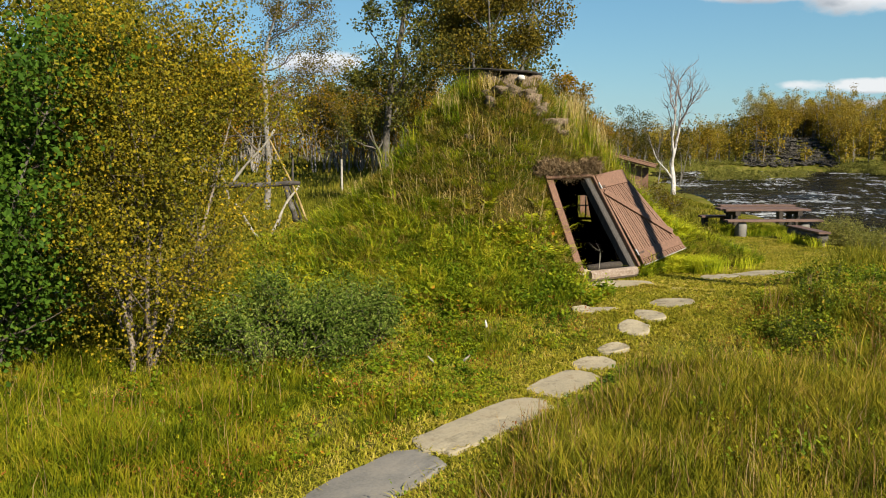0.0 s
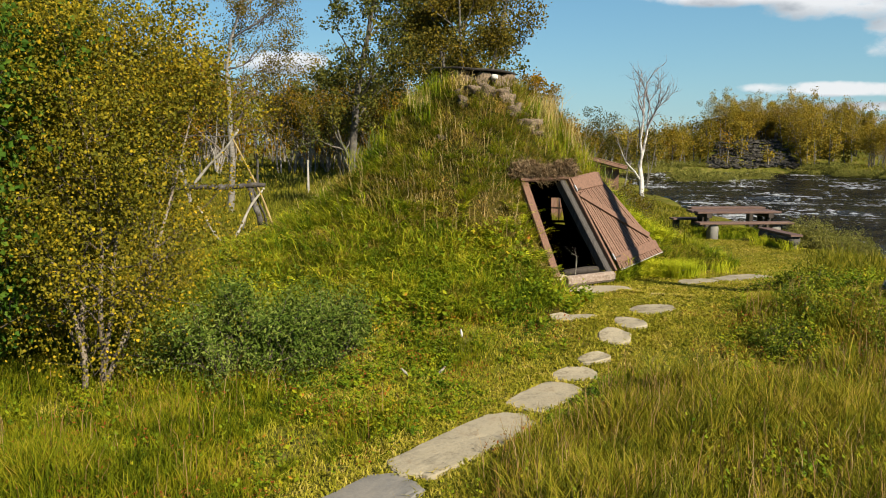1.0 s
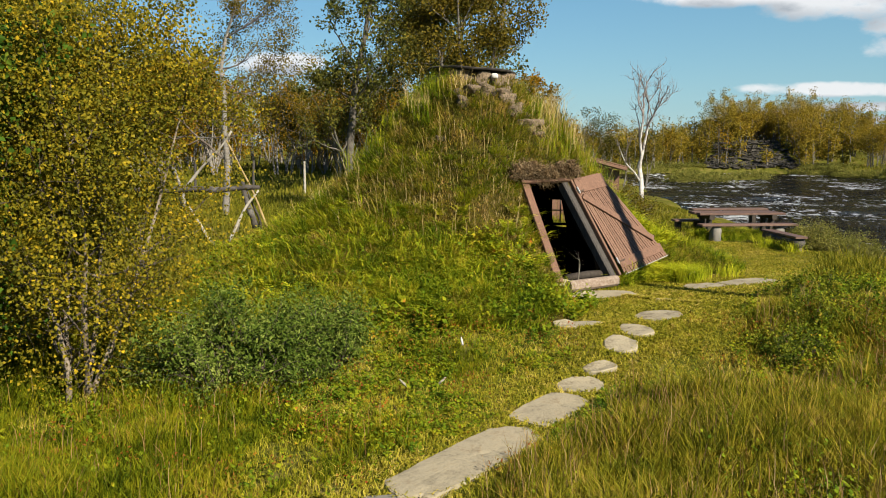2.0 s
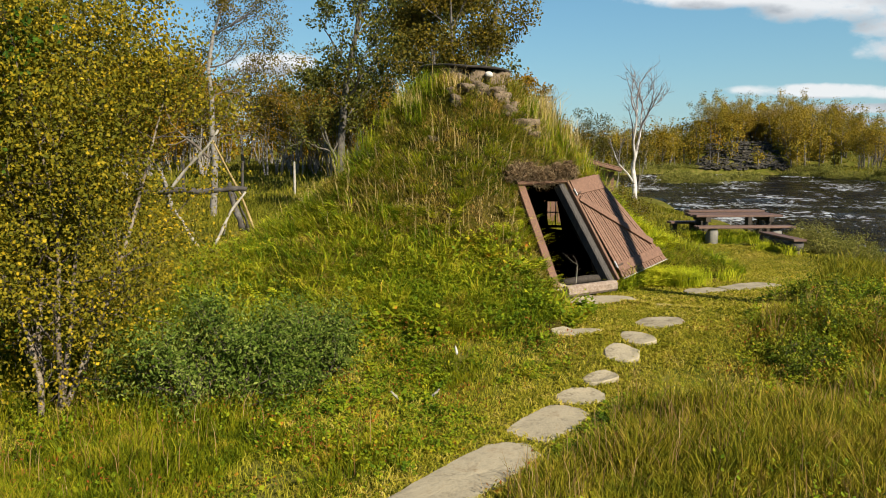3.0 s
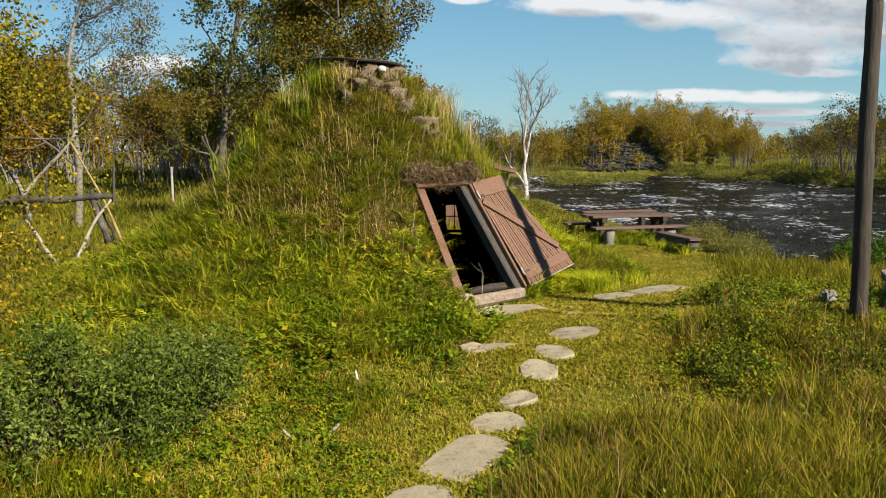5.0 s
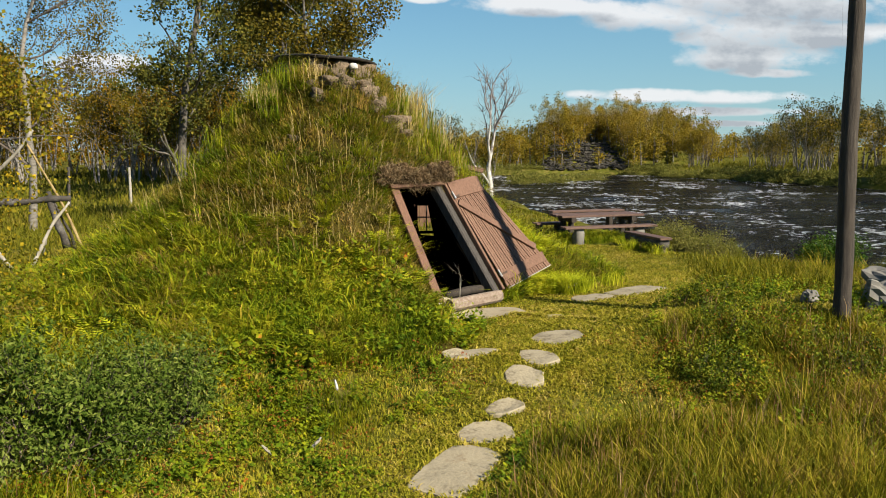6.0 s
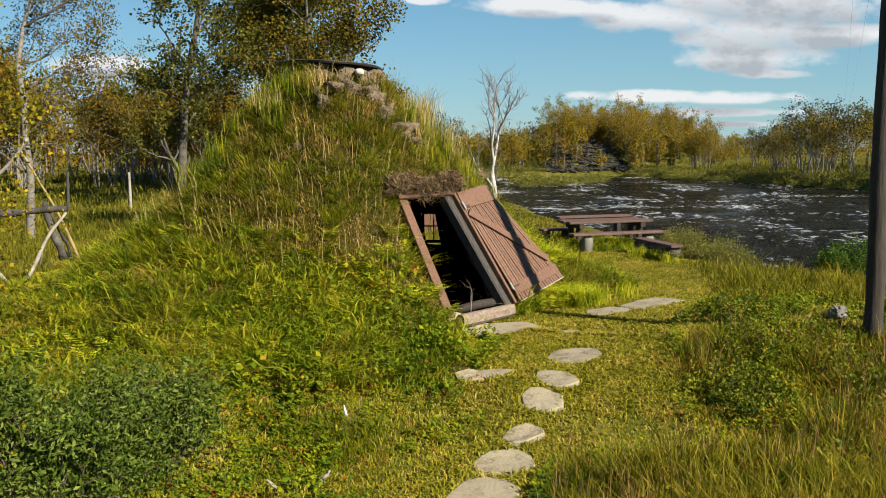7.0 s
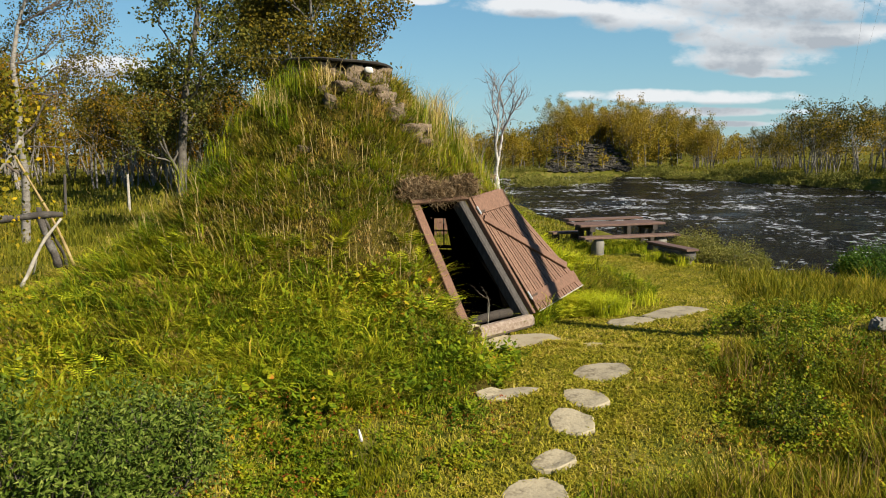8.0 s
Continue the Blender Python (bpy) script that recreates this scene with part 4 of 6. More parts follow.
# ---- trees and shrubs ----
def leaves(geo, centres, size, seed, droop=0.3, wide=0.4):
    """A small folded diamond leaf at each point, turned every way."""
    lr = np.random.default_rng(seed)
    n = len(centres)
    d = lr.normal(size=(n, 3))
    d[:, 2] -= droop
    d /= np.linalg.norm(d, axis=1)[:, None]
    s = np.cross(d, lr.normal(size=(n, 3)))
    s /= np.linalg.norm(s, axis=1)[:, None] + 1e-9
    k = (size * (0.65 + 0.7 * lr.random(n)))[:, None]
    nrm = np.cross(d, s)
    a, b = centres - d * k * 0.5, centres + d * k * 0.5
    m = centres - d * k * 0.08 + nrm * k * 0.1
    v = np.stack([a, m + s * k * wide, b, m - s * k * wide], 1).reshape(-1, 3)
    return geo.add(v, np.arange(4 * n).reshape(-1, 4))


def ball(rs, n):
    """Points spread evenly in a ball."""
    d = rs.normal(size=(n, 3))
    return d / np.linalg.norm(d, axis=1)[:, None] * (rs.random(n) ** (1 / 3))[:, None]


def grow(rs, start, heading, length, radius, depth, wood, tips, wander=0.25, lift=0.1, forks=3, sides=6, thin=0.62):
    """A limb and, from it, smaller limbs; the ends of the smallest go to tips."""
    n = 6 if depth > 1 else (4 if sides > 3 else 2)
    pts, d = [np.asarray(start, float)], np.asarray(heading, float)
    for i in range(n):
        d = d + rs.normal(size=3) * wander * 0.5
        d[2] += lift * 0.3
        d /= np.linalg.norm(d)
        pts.append(pts[-1] + d * length / n)
    pts = np.array(pts)
    rad = radius * np.linspace(1, 0.45 if depth else 0.2, n + 1)
    tube(wood, pts, rad, max(3, sides), cap=False)
    if depth == 0:
        tips.append(pts[1:])
        return
    for f in range(forks):
        i = n if f == 0 else rs.integers(max(1, n // 3), n + 1)
        h = pts[i] - pts[i - 1]
        h = h / np.linalg.norm(h) + rs.normal(size=3) * (0.35 if f == 0 else 0.75)
        h[2] += lift
        h /= np.linalg.norm(h)
        grow(rs, pts[i], h, length * (thin + 0.2 * rs.random()), rad[i] * 0.66, depth - 1, wood, tips, wander, lift, forks, sides - 1, thin)
    if depth == 1:
        tips.append(pts[3:])


def tree(name, origin, label, category, seed, height, trunk_r, stems, depth, n_leaf, leaf_size, puff, bark, leaf_mat, lean=(0, 0), bare=0.35, forks=3, lift=0.12, group="", wander=0.25, sides=7, reach=0.34, limb_bark=None, stem_spread=0.12, steep=0.0):
    """Trunk or trunks with limbs, and a crown of loose leaves round the twigs."""
    rs = np.random.default_rng(seed)
    origin = np.asarray(origin, float)
    root = thing(name, tuple(origin), label, category, group)
    tips = []
    for s in range(stems):
        wood = Geo()
        limbs = Geo()
        a = rs.random() * 6.283
        spread = 0.0 if stems == 1 else stem_spread * (1 + rs.random())
        h = np.array([lean[0] + spread * math.cos(a), lean[1] + spread * math.sin(a), 1.0])
        h /= np.linalg.norm(h)
        base = origin + (0 if stems == 1 else 0.12) * np.array([math.cos(a), math.sin(a), 0])
        base[2] -= 0.1
        n, hh = 9, height * (0.75 + 0.3 * rs.random() if stems > 1 else 1.0)
        pts, d = [base], h
        for i in range(n):
            d = d + rs.normal(size=3) * 0.07 * (1 + wander)
            d[2] = abs(d[2]) + 0.05
            d /= np.linalg.norm(d)
            pts.append(pts[-1] + d * hh / n)
        pts = np.array(pts)
        rad = trunk_r * (1 - np.linspace(0, 0.86, n + 1) ** 0.9)
        tube(wood, pts, rad, sides + 2, cap=False)
        tips.append(pts[-3:])
        for i in range(max(1, int(bare * n)), n + 1):
            for _ in range(2 if i > bare * n + 1 else 1):
                b = rs.random() * 6.283
                hd = np.array([math.cos(b), math.sin(b), 0.25 + 0.7 * rs.random() + steep])
                hd /= np.linalg.norm(hd)
                grow(rs, pts[i], hd, hh * reach * (1 - 0.5 * i / n) * (0.7 + 0.6 * rs.random()), rad[i] * 0.45 + 0.003, depth - 1, limbs, tips, wander, lift, forks, sides - 2)
        trunk = part("trunk", wood, bark, root, smooth=True)
        tagged(part("branchwork", limbs, limb_bark or bark, trunk, "thin branches", smooth=True), kind="stuff")
    if n_leaf:
        ends = np.concatenate(tips)
        pick = rs.integers(0, len(ends), n_leaf)
        spots = ends[pick] + ball(rs, n_leaf) * puff * 1.8 * np.array([1, 1, 0.8])
        spots = spots[spots[:, 2] > origin[2] + 0.15]
        part("crown", leaves(Geo(), spots, leaf_size, seed + 1), leaf_mat, root)
    return root


def bush(name, origin, label, seed, radius, height, n_stem, n_leaf, leaf_size, bark, leaf_mat, category="bush", puff=0.07, wide=0.3):
    """Many stems fanning from the ground, leafy over most of their length."""
    rs = np.random.default_rng(seed)
    origin = np.asarray(origin, float)
    root = thing(name, tuple(origin), label, category)
    wood, tips = Geo(), []
    for s in range(n_stem):
        a, q = rs.random() * 6.283, math.sqrt(rs.random())
        base = origin + np.array([math.cos(a), math.sin(a), 0]) * q * radius * 0.35
        base[2] = float(land(base[:1], base[1:2])[0]) - 0.05
        hd = np.array([math.cos(a) * q * radius / height * 0.9, math.sin(a) * q * radius / height * 0.9, 1.0])
        hd /= np.linalg.norm(hd)
        ln_ = height * (0.75 + 0.35 * rs.random()) * (1.05 - 0.35 * q * q)
        grow(rs, base, hd, ln_ * 0.6, 0.006 + 0.008 * height, 2, wood, tips, 0.3, 0.1, 4, 5, 0.5)
    tagged(part("stem", wood, bark, root, smooth=True), kind="stuff")
    ends = np.concatenate(tips)
    pick = rs.integers(0, len(ends), n_leaf)
    spots = ends[pick] + rs.normal(size=(n_leaf, 3)) * puff
    part("foliage", leaves(Geo(), spots, leaf_size, seed + 1, 0.0, wide), leaf_mat, root)
    return root


def at(x, y):
    return (x, y, float(land(np.array([x]), np.array([y]))[0]))


tree("birch", at(-2.5, 7.85), "young birch clump with yellowing autumn leaves", "tree", 11, 4.4, 0.034, 6, 3, 85000, 0.035, 0.16, M_YOUNGBIRCH, M_BIRCHLEAF, (0.06, 0.03), 0.2, 4, reach=0.22, limb_bark=M_TWIG, stem_spread=0.1)
tree("birch", at(-4.5, 9.5), "young birch with yellow-green leaves behind the clump", "tree", 12, 5.2, 0.045, 4, 3, 30000, 0.055, 0.2, M_YOUNGBIRCH, M_BIRCHLEAF, (0.0, 0.0), 0.1, 4, reach=0.2, limb_bark=M_TWIG)
tree("alder", at(-3.75, 6.9), "dense dark green leafy alder at the meadow edge", "tree", 13, 3.5, 0.04, 7, 3, 40000, 0.06, 0.19, M_BARK, M_ALDER, (-0.05, 0), 0.05, 4, reach=0.22, limb_bark=M_TWIG)
bush("willow", at(-0.95, 8.15), "grey-green willow shrub in the grass", 14, 1.05, 1.05, 40, 15000, 0.05, M_TWIG, M_WILLOW, puff=0.065, wide=0.22)
bush("willow", at(-0.15, 8.75), "low grey-green willow shrub in the grass", 44, 0.85, 0.8, 24, 7000, 0.05, M_TWIG, M_WILLOW, puff=0.065, wide=0.22)
tree("birch", at(-5.1, 22.2), "slender half-bare birch with twisted limbs", "tree", 21, 7.4, 0.105, 1, 3, 21000, 0.048, 0.12, M_BIRCH, M_TAWNYLEAF, (0.0, 0), 0.3, 4, 0.25, wander=0.5, reach=0.25, limb_bark=M_TWIG)
tree("birch", at(-6.3, 22.8), "golden-leaved birch at the edge of the field", "tree", 27, 4.3, 0.07, 2, 3, 9000, 0.07, 0.2, M_BIRCH, M_GOLDLEAF, (0.0, 0), 0.35, 3, 0.2, wander=0.4, reach=0.28, limb_bark=M_TWIG)
tree("birch", at(-8.7, 21.5), "half-bare birch beyond the clump", "tree", 22, 7.5, 0.1, 2, 3, 16000, 0.055, 0.16, M_BIRCH, M_OLIVELEAF, (0.03, 0), 0.3, 3, 0.2, wander=0.45, reach=0.26, limb_bark=M_BARK)
tree("broadleaf_tree", at(-3.3, 34.0), "tall dark broadleaf tree behind the hut, some shade in its leaf colour", "tree", 23, 11.7, 0.2, 1, 3, 24000, 0.11, 0.21, M_BARK, M_SHADELEAF, (0.03, 0), 0.14, 4, 0.2, reach=0.17)
tree("broadleaf_tree", at(1.15, 36.0), "tall olive broadleaf tree behind the hut", "tree", 26, 12.4, 0.2, 2, 3, 26000, 0.14, 0.31, M_BARK, M_SHADELEAF, (0.0, 0), 0.3, 4, 0.2, reach=0.22)
tree("broadleaf_tree", at(1.9, 20.0), "broad olive-yellow tree standing close behind the hut", "tree", 24, 7.2, 0.1, 3, 3, 36000, 0.062, 0.2, M_BARK, M_TAWNYLEAF, (-0.02, 0), 0.62, 4, 0.2, reach=0.19, limb_bark=M_BARK)
tree("birch", at(5.6, 40), "small golden birch far behind the hut", "tree", 25, 5.4, 0.08, 1, 3, 5000, 0.1, 0.18, M_BIRCH, M_GOLDLEAF, (0, 0), 0.4, reach=0.2)

def dead_birch(origin):
    """A bare forked trunk: main limbs as (from limb, how far along, heading, length, radius)."""
    rs = np.random.default_rng(31)
    root = thing("dead_birch", origin, "bare white dead birch near the riverbank", "tree")
    limbs, twigs = [], Geo()
    plan = [(None, 0, (0.06, 0, 1), 1.5, 0.105), (0, 1.0, (0.30, 0.1, 1), 2.2, 0.066), (0, 0.97, (-0.03, -0.1, 1), 2.6, 0.066), (0, 0.6, (-0.3, 0.1, 1), 2.2, 0.036),
            (1, 0.55, (0.04, 0.1, 1), 2.5, 0.034), (1, 0.8, (0.5, -0.2, 1), 1.9, 0.034), (1, 1.0, (0.22, 0.2, 1), 1.9, 0.03), (2, 0.4, (-0.32, 0.1, 1), 1.8, 0.03),
            (2, 0.7, (0.2, -0.2, 1), 2.2, 0.03), (2, 1.0, (0.1, 0.1, 1), 2.1, 0.034), (2, 0.9, (-0.25, 0, 1), 1.9, 0.03), (4, 0.4, (-0.25, 0.2, 1), 1.5, 0.02),
            (5, 0.4, (0.75, 0.1, 1), 1.1, 0.02), (3, 0.5, (-0.1, 0.2, 1), 1.3, 0.018), (6, 0.3, (0.6, 0.1, 1), 1.2, 0.018)]
    for src, k, hd, ln_, r in plan:
        ln_, r = ln_ * 1.17, r * 1.3
        a = np.array(origin) - np.array([0, 0, 0.15]) if src is None else limbs[src][min(8, int(k * 8))]
        d, pts = np.array(hd) / np.linalg.norm(hd), [a]
        for _ in range(8):
            d = d + rs.normal(size=3) * (0.05 if src is None else 0.13) + np.array([0, 0, 0.04])
            d /= np.linalg.norm(d)
            pts.append(pts[-1] + d * (ln_ + (0.15 if src is None else 0)) / 8)
        pts = np.array(pts)
        limbs.append(pts)
        g = tube(Geo(), pts, r * np.linspace(1, 0.75 if src is None else 0.25, 9), 7, cap=False)
        part("trunk" if src is None else "limb", g, M_SNAG if r > 0.045 else M_DEADTWIG, root, "" if r > 0.045 else "greying thin limb", smooth=True)
        for _ in range(0 if src is None else 16):
            i = rs.integers(2, 9)
            h = (pts[i] - pts[i - 1]) * 3 / ln_ + rs.normal(size=3) * 0.45
            h[2] = abs(h[2]) + 0.25
            grow(rs, pts[i], h / np.linalg.norm(h), 0.25 + 0.35 * rs.random(), 0.012, 1, twigs, [], 0.4, 0.2, 2, 4, 0.6)
    tagged(part("branchwork", twigs, M_DEADTWIG, root, "thin grey twigs"), kind="stuff")


dead_birch(at(10.4, 40.0))
bush("willow", at(12.6, 17.2), "leafy green shrub above the river edge", 15, 0.9, 0.9, 30, 7000, 0.055, M_TWIG, M_ALDER)
bush("willow", at(11.8, 21.8), "pale green shrub at the river edge by the table", 16, 0.9, 0.75, 34, 5000, 0.05, M_TWIG, M_BANKLEAF)
bush("willow", at(10.9, 21.2), "pale weedy shrub beside the picnic table", 46, 0.9, 0.8, 34, 8000, 0.045, M_TWIG, M_BANKLEAF)
bush("willow", at(11.4, 20.0), "pale green weedy shrub above the river edge", 48, 0.8, 0.7, 30, 6000, 0.045, M_TWIG, M_BANKLEAF)
bush("twiggy_shrub", at(6.75, 25.6), "dry tawny shrub in front of the shed", 47, 0.9, 1.3, 36, 5000, 0.06, M_DEADTWIG, M_TAWNYLEAF)
bush("blueberry_shrub", at(5.35, 8.95), "low dark shrub with browning leaves in the grass", 17, 1.0, 0.34, 36, 4600, 0.036, M_TWIG, M_SHRUB, puff=0.05)
bush("blueberry_shrub", at(5.95, 9.75), "low dark shrub with browning leaves in the grass", 18, 1.0, 0.34, 36, 4600, 0.036, M_TWIG, M_SHRUB, puff=0.05)
bush("blueberry_shrub", at(6.7, 8.8), "low leafy shrub near the pole", 19, 1.0, 0.34, 36, 4600, 0.036, M_TWIG, M_SHRUB, puff=0.05)
bush("blueberry_shrub", at(6.6, 11.2), "low leafy shrub beside the trodden grass", 20, 1.0, 0.34, 36, 4600, 0.036, M_TWIG, M_SHRUB, puff=0.05)

# birch wood behind the field: a few kinds, then copies
wr = np.random.default_rng(9)
KINDS = [tree("birch", (-30 - 6 * n, 62, 0.6), "golden-brown birch of the wood with a pale trunk", "tree", 60 + n, 5.6 + 0.5 * n, 0.07, 2 + (n % 2), 2, 1800, 0.13, 0.34, M_BIRCH,
              M_GOLDLEAF if n % 2 else M_OLIVELEAF, (0.03 * (n - 1), 0), 0.45, 2, 0.2, "birches of the wood", sides=5, reach=0.28) for n in range(4)]
for n in range(165):
    x, y = -32 + 34 * wr.random(), 45 + 20 * wr.random() ** 1.4
    if n > 137:
        x, y = 1 + 14 * wr.random(), 56 + 25 * wr.random()
    z = float(land(np.array([x]), np.array([y]))[0])
    s = (0.6 + 0.27 * wr.random()) * (0.9 if n > 137 else 1.2 if x < -13 else 1.05)
    c = copy_thing(KINDS[n % 4], pose(x, y, z, 0, 0, 360 * wr.random()))
    c.scale = (s, s, s * (0.9 + 0.2 * wr.random()))
# the far bank
FAR = [tree("birch", (70 + 6 * n, 90, 0.8), "autumn birch on the far riverbank", "tree", 80 + n, 5.2 + 0.5 * n, 0.1, 1 + (n % 3), 2, 1500, 0.16, 0.38, M_BIRCH if n % 2 else M_BARK, M_FARLEAF, (0.02, 0), 0.3, 2, 0.15,
            "birches on the far bank", sides=4, reach=0.3) for n in range(4)]
FAR += [tree("birch", (96 + 6 * n, 90, 0.8), "dark olive birch with pale leaning stems on the far bank", "tree", 90 + n, 6.0 + 0.5 * n, 0.09, 2 + n, 2, 1500, 0.15, 0.32, M_BIRCH, M_OLIVELEAF, (0.05, 0), 0.42, 2, 0.2,
             "birches on the far bank", sides=4, reach=0.3, stem_spread=0.2) for n in range(2)]
placed = 0
while placed < 150:
    x, y = 8 + 70 * wr.random(), 50 + 85 * wr.random()
    d = float(river_depth(np.array([x]), np.array([y]))[0])
    if placed > 105 and not 0.3 < (x - 1.1) / (y - 2.6) < 0.58:
        continue
    if d > -1.6 or d < -16 or (x < 45 and y < 93) or 29.5 < x < 41 and y < 103.8 or 0.545 < (x - 1.1) / (y - 2.6) < 0.6:
        continue
    z = float(land(np.array([x]), np.array([y]))[0])
    bearing = (x - 1.1) / (y - 2.6)
    s = (0.56 + 0.28 * wr.random()) * (1.0 if bearing < 0.59 else 0.95 if bearing < 0.66 else 1.2)
    c = copy_thing(FAR[4 + placed % 2 if bearing > 0.59 and placed % 5 else placed % 4], pose(x, y, z, 0, 0, 360 * wr.random()))
    c.scale = (s, s, s)
    placed += 1


def distant_woods(name, label, rows, mat, seed):
    """Far woodland as one mass: crowns of loose leaves on thin stems; rows of x0, y0, x1, y1, trees, height."""
    ds = np.random.default_rng(seed)
    crowns, stems = Geo(), Geo()
    for x0, y0, x1, y1, n, hi in rows:
        for _ in range(n):
            k = ds.random()
            x, y = x0 + (x1 - x0) * k + ds.normal() * 2, y0 + (y1 - y0) * k + ds.normal() * 3
            z = float(land(np.array([x]), np.array([y]))[0])
            if z < -0.3:
                continue
            h = hi * (0.66 + 0.45 * ds.random())
            tube(stems, [(x, y, z - 0.3), (x + 0.3 * ds.normal(), y, z + h * 0.8)], [0.1, 0.03], 4, cap=False)
            m = 320
            puffs = ball(ds, 12) * np.array([0.24, 0.24, 0.46]) * h + np.array([x, y, z + h * 0.5])
            leaves(crowns, puffs[ds.integers(0, 12, m)] + ball(ds, m) * 0.15 * h, 0.21, int(ds.integers(1e6)))
    root = thing(name, (0, 0, 0), label, "woods", kind="stuff")
    part("crowns", crowns, mat, root)
    part("stems", stems, M_BIRCH, root)


def shrub_band(name, label, rows, mat, seed, size=0.13):
    """Low shrubs at the water, too far to tell apart: rows of x0, y0, x1, y1, shrubs, height."""
    ds = np.random.default_rng(seed)
    geo = Geo()
    for x0, y0, x1, y1, n, hi in rows:
        for _ in range(n):
            k = ds.random()
            x, y = x0 + (x1 - x0) * k + ds.normal() * 0.8, y0 + (y1 - y0) * k + ds.normal() * 1.2
            z = max(float(land(np.array([x]), np.array([y]))[0]), WATER_Z)
            h = hi * (0.6 + 0.7 * ds.random())
            spots = ball(ds, 150) * np.array([h * 1.1, h * 1.1, h * 0.6]) + np.array([x, y, z + h * 0.3])
            leaves(geo, spots[spots[:, 2] > z], size, int(ds.integers(1e6)))
    thing(name, (0, 0, 0), label, "shrubs", kind="stuff", geo=geo, mat=mat)


shrub_band("bank_shrubs", "low yellow-green shrubs along the far waterline", [(20, 95, 29, 96, 40, 0.8), (40.8, 95, 44.8, 62, 130, 0.75), (44.8, 62, 49, 40, 70, 0.8), (20.3, 74.5, 25.2, 75, 46, 0.6), (23.5, 73.5, 25.0, 74, 12, 0.9), (28, 79, 30.8, 79, 22, 0.8), (21, 94, 24, 94, 8, 2.4)], M_BANKLEAF, 51)
scree = Geo()
ss = np.random.default_rng(52)
for n in range(760):
    k = ss.random()
    x, y = 30.3 + 10.8 * ss.random(), 95.3 + 8.0 * k
    if x < 30 + 4.0 * k ** 1.3:
        continue
    z = float(land(np.array([x]), np.array([y]))[0])
    boulder(scree, (x, y, z + 0.1), (0.15 + 0.35 * ss.random() ** 2, 0.15 + 0.3 * ss.random(), 0.04 + 0.09 * ss.random()), n, 0.7, n, 4, 6)
thing("scree", (0, 0, 0), "tumbled rocks on the far bank, the slope's shade in their colour", "rocks", kind="stuff", geo=scree, mat=M_SHADEROCK)
distant_woods("birch_wood", "golden birch wood closing the field", [(-90, 70, -22, 72, 90, 5.5), (-40, 68, 6, 76, 110, 5.2), (-80, 84, 30, 96, 90, 6.5)], M_GOLDLEAF, 41)
distant_woods("far_bank_woods", "autumn woods along the far riverbank", [(10, 107, 60, 114, 130, 4.2), (17, 98.5, 31, 101.5, 60, 4.2), (33, 109, 47, 110, 60, 3.6), (44, 101, 57, 104, 46, 3.8), (41.5, 97, 46, 100, 24, 4.4), (60, 90, 68, 40, 75, 6.5), (64, 118, 80, 124, 30, 4.0), (78, 40, 110, -40, 60, 8), (4, 98, 30, 106, 50, 4.4)], M_FARLEAF, 42)


# ---- grass ----
def blades(geo, root, height, width, seed, bend=0.5, upright=1.0, nrm=None):
    """Narrow blades of two segments that arch over."""
    br = np.random.default_rng(seed)
    n = len(root)
    a = br.random(n) * 6.283
    side = np.stack([np.cos(a), np.sin(a), 0 * a], 1)
    b = br.random(n) * 6.283
    tip = np.stack([np.cos(b), np.sin(b), 0 * b], 1) * (bend * (0.2 + br.random(n)))[:, None]
    u = np.array([0, 0, 1.0]) * np.ones((n, 1)) if nrm is None else nrm
    h, w = height[:, None], width[:, None]
    mid = root + (u * 0.58 + tip * 0.25) * h
    end = root + (u * (1.0 - 0.25 * bend) + tip) * h
    v = np.stack([root - side * w / 2, root + side * w / 2, mid + side * w * 0.42, mid - side * w * 0.42, end], 1).reshape(-1, 3)
    k = 5 * np.arange(n)
    return geo.add(v, np.stack([k, k + 1, k + 2, k + 3], 1), np.stack([k + 3, k + 2, k + 4], 1))


PATHWAY = np.array([(0.2, 3.9), (0.75, 4.95), (1.52, 6.25), (2.4, 7.68), (2.79, 8.36), (3.38, 9.22), (3.65, 9.58), (4.1, 10.3), (4.4, 11.3), (3.8, 11.7)])
CLEAR = np.array([(3.6, 9.3), (4.3, 10.6), (5.0, 11.8), (6.2, 13.4), (7.2, 16.0), (8.3, 19.0), (9.0, 20.6)])


def line_gap(x, y, pts):
    """Distance to a broken line, and on which side (positive: to the right of it)."""
    best, side = np.full(x.shape, 1e9), np.zeros(x.shape)
    for (ax, ay), (bx, by) in zip(pts[:-1], pts[1:]):
        dx, dy = bx - ax, by - ay
        t = np.clip(((x - ax) * dx + (y - ay) * dy) / (dx * dx + dy * dy), 0, 1)
        d = np.hypot(x - ax - t * dx, y - ay - t * dy)
        s = (x - ax) * dy - (y - ay) * dx
        side = np.where(d < best, np.sign(s), side)
        best = np.minimum(best, d)
    return best, side


SILL = np.array([(3.12, 11.72), (3.95, 12.33)])


def on_slab(x, y, grow_=0.0):
    hit = np.zeros(x.shape, bool)
    for sx, sy, ln_, wd, turn, _ in SLABS:
        c, s = math.cos(radians(turn)), math.sin(radians(turn))
        u, w = (x - sx) * c + (y - sy) * s, -(x - sx) * s + (y - sy) * c
        hit |= (np.abs(u / (ln_ / 2 + grow_)) ** 3 + np.abs(w / (wd / 2 + grow_)) ** 3) < 1
    return hit


def in_hut(x, y):
    return mound_top(x, y) > land(x, y)


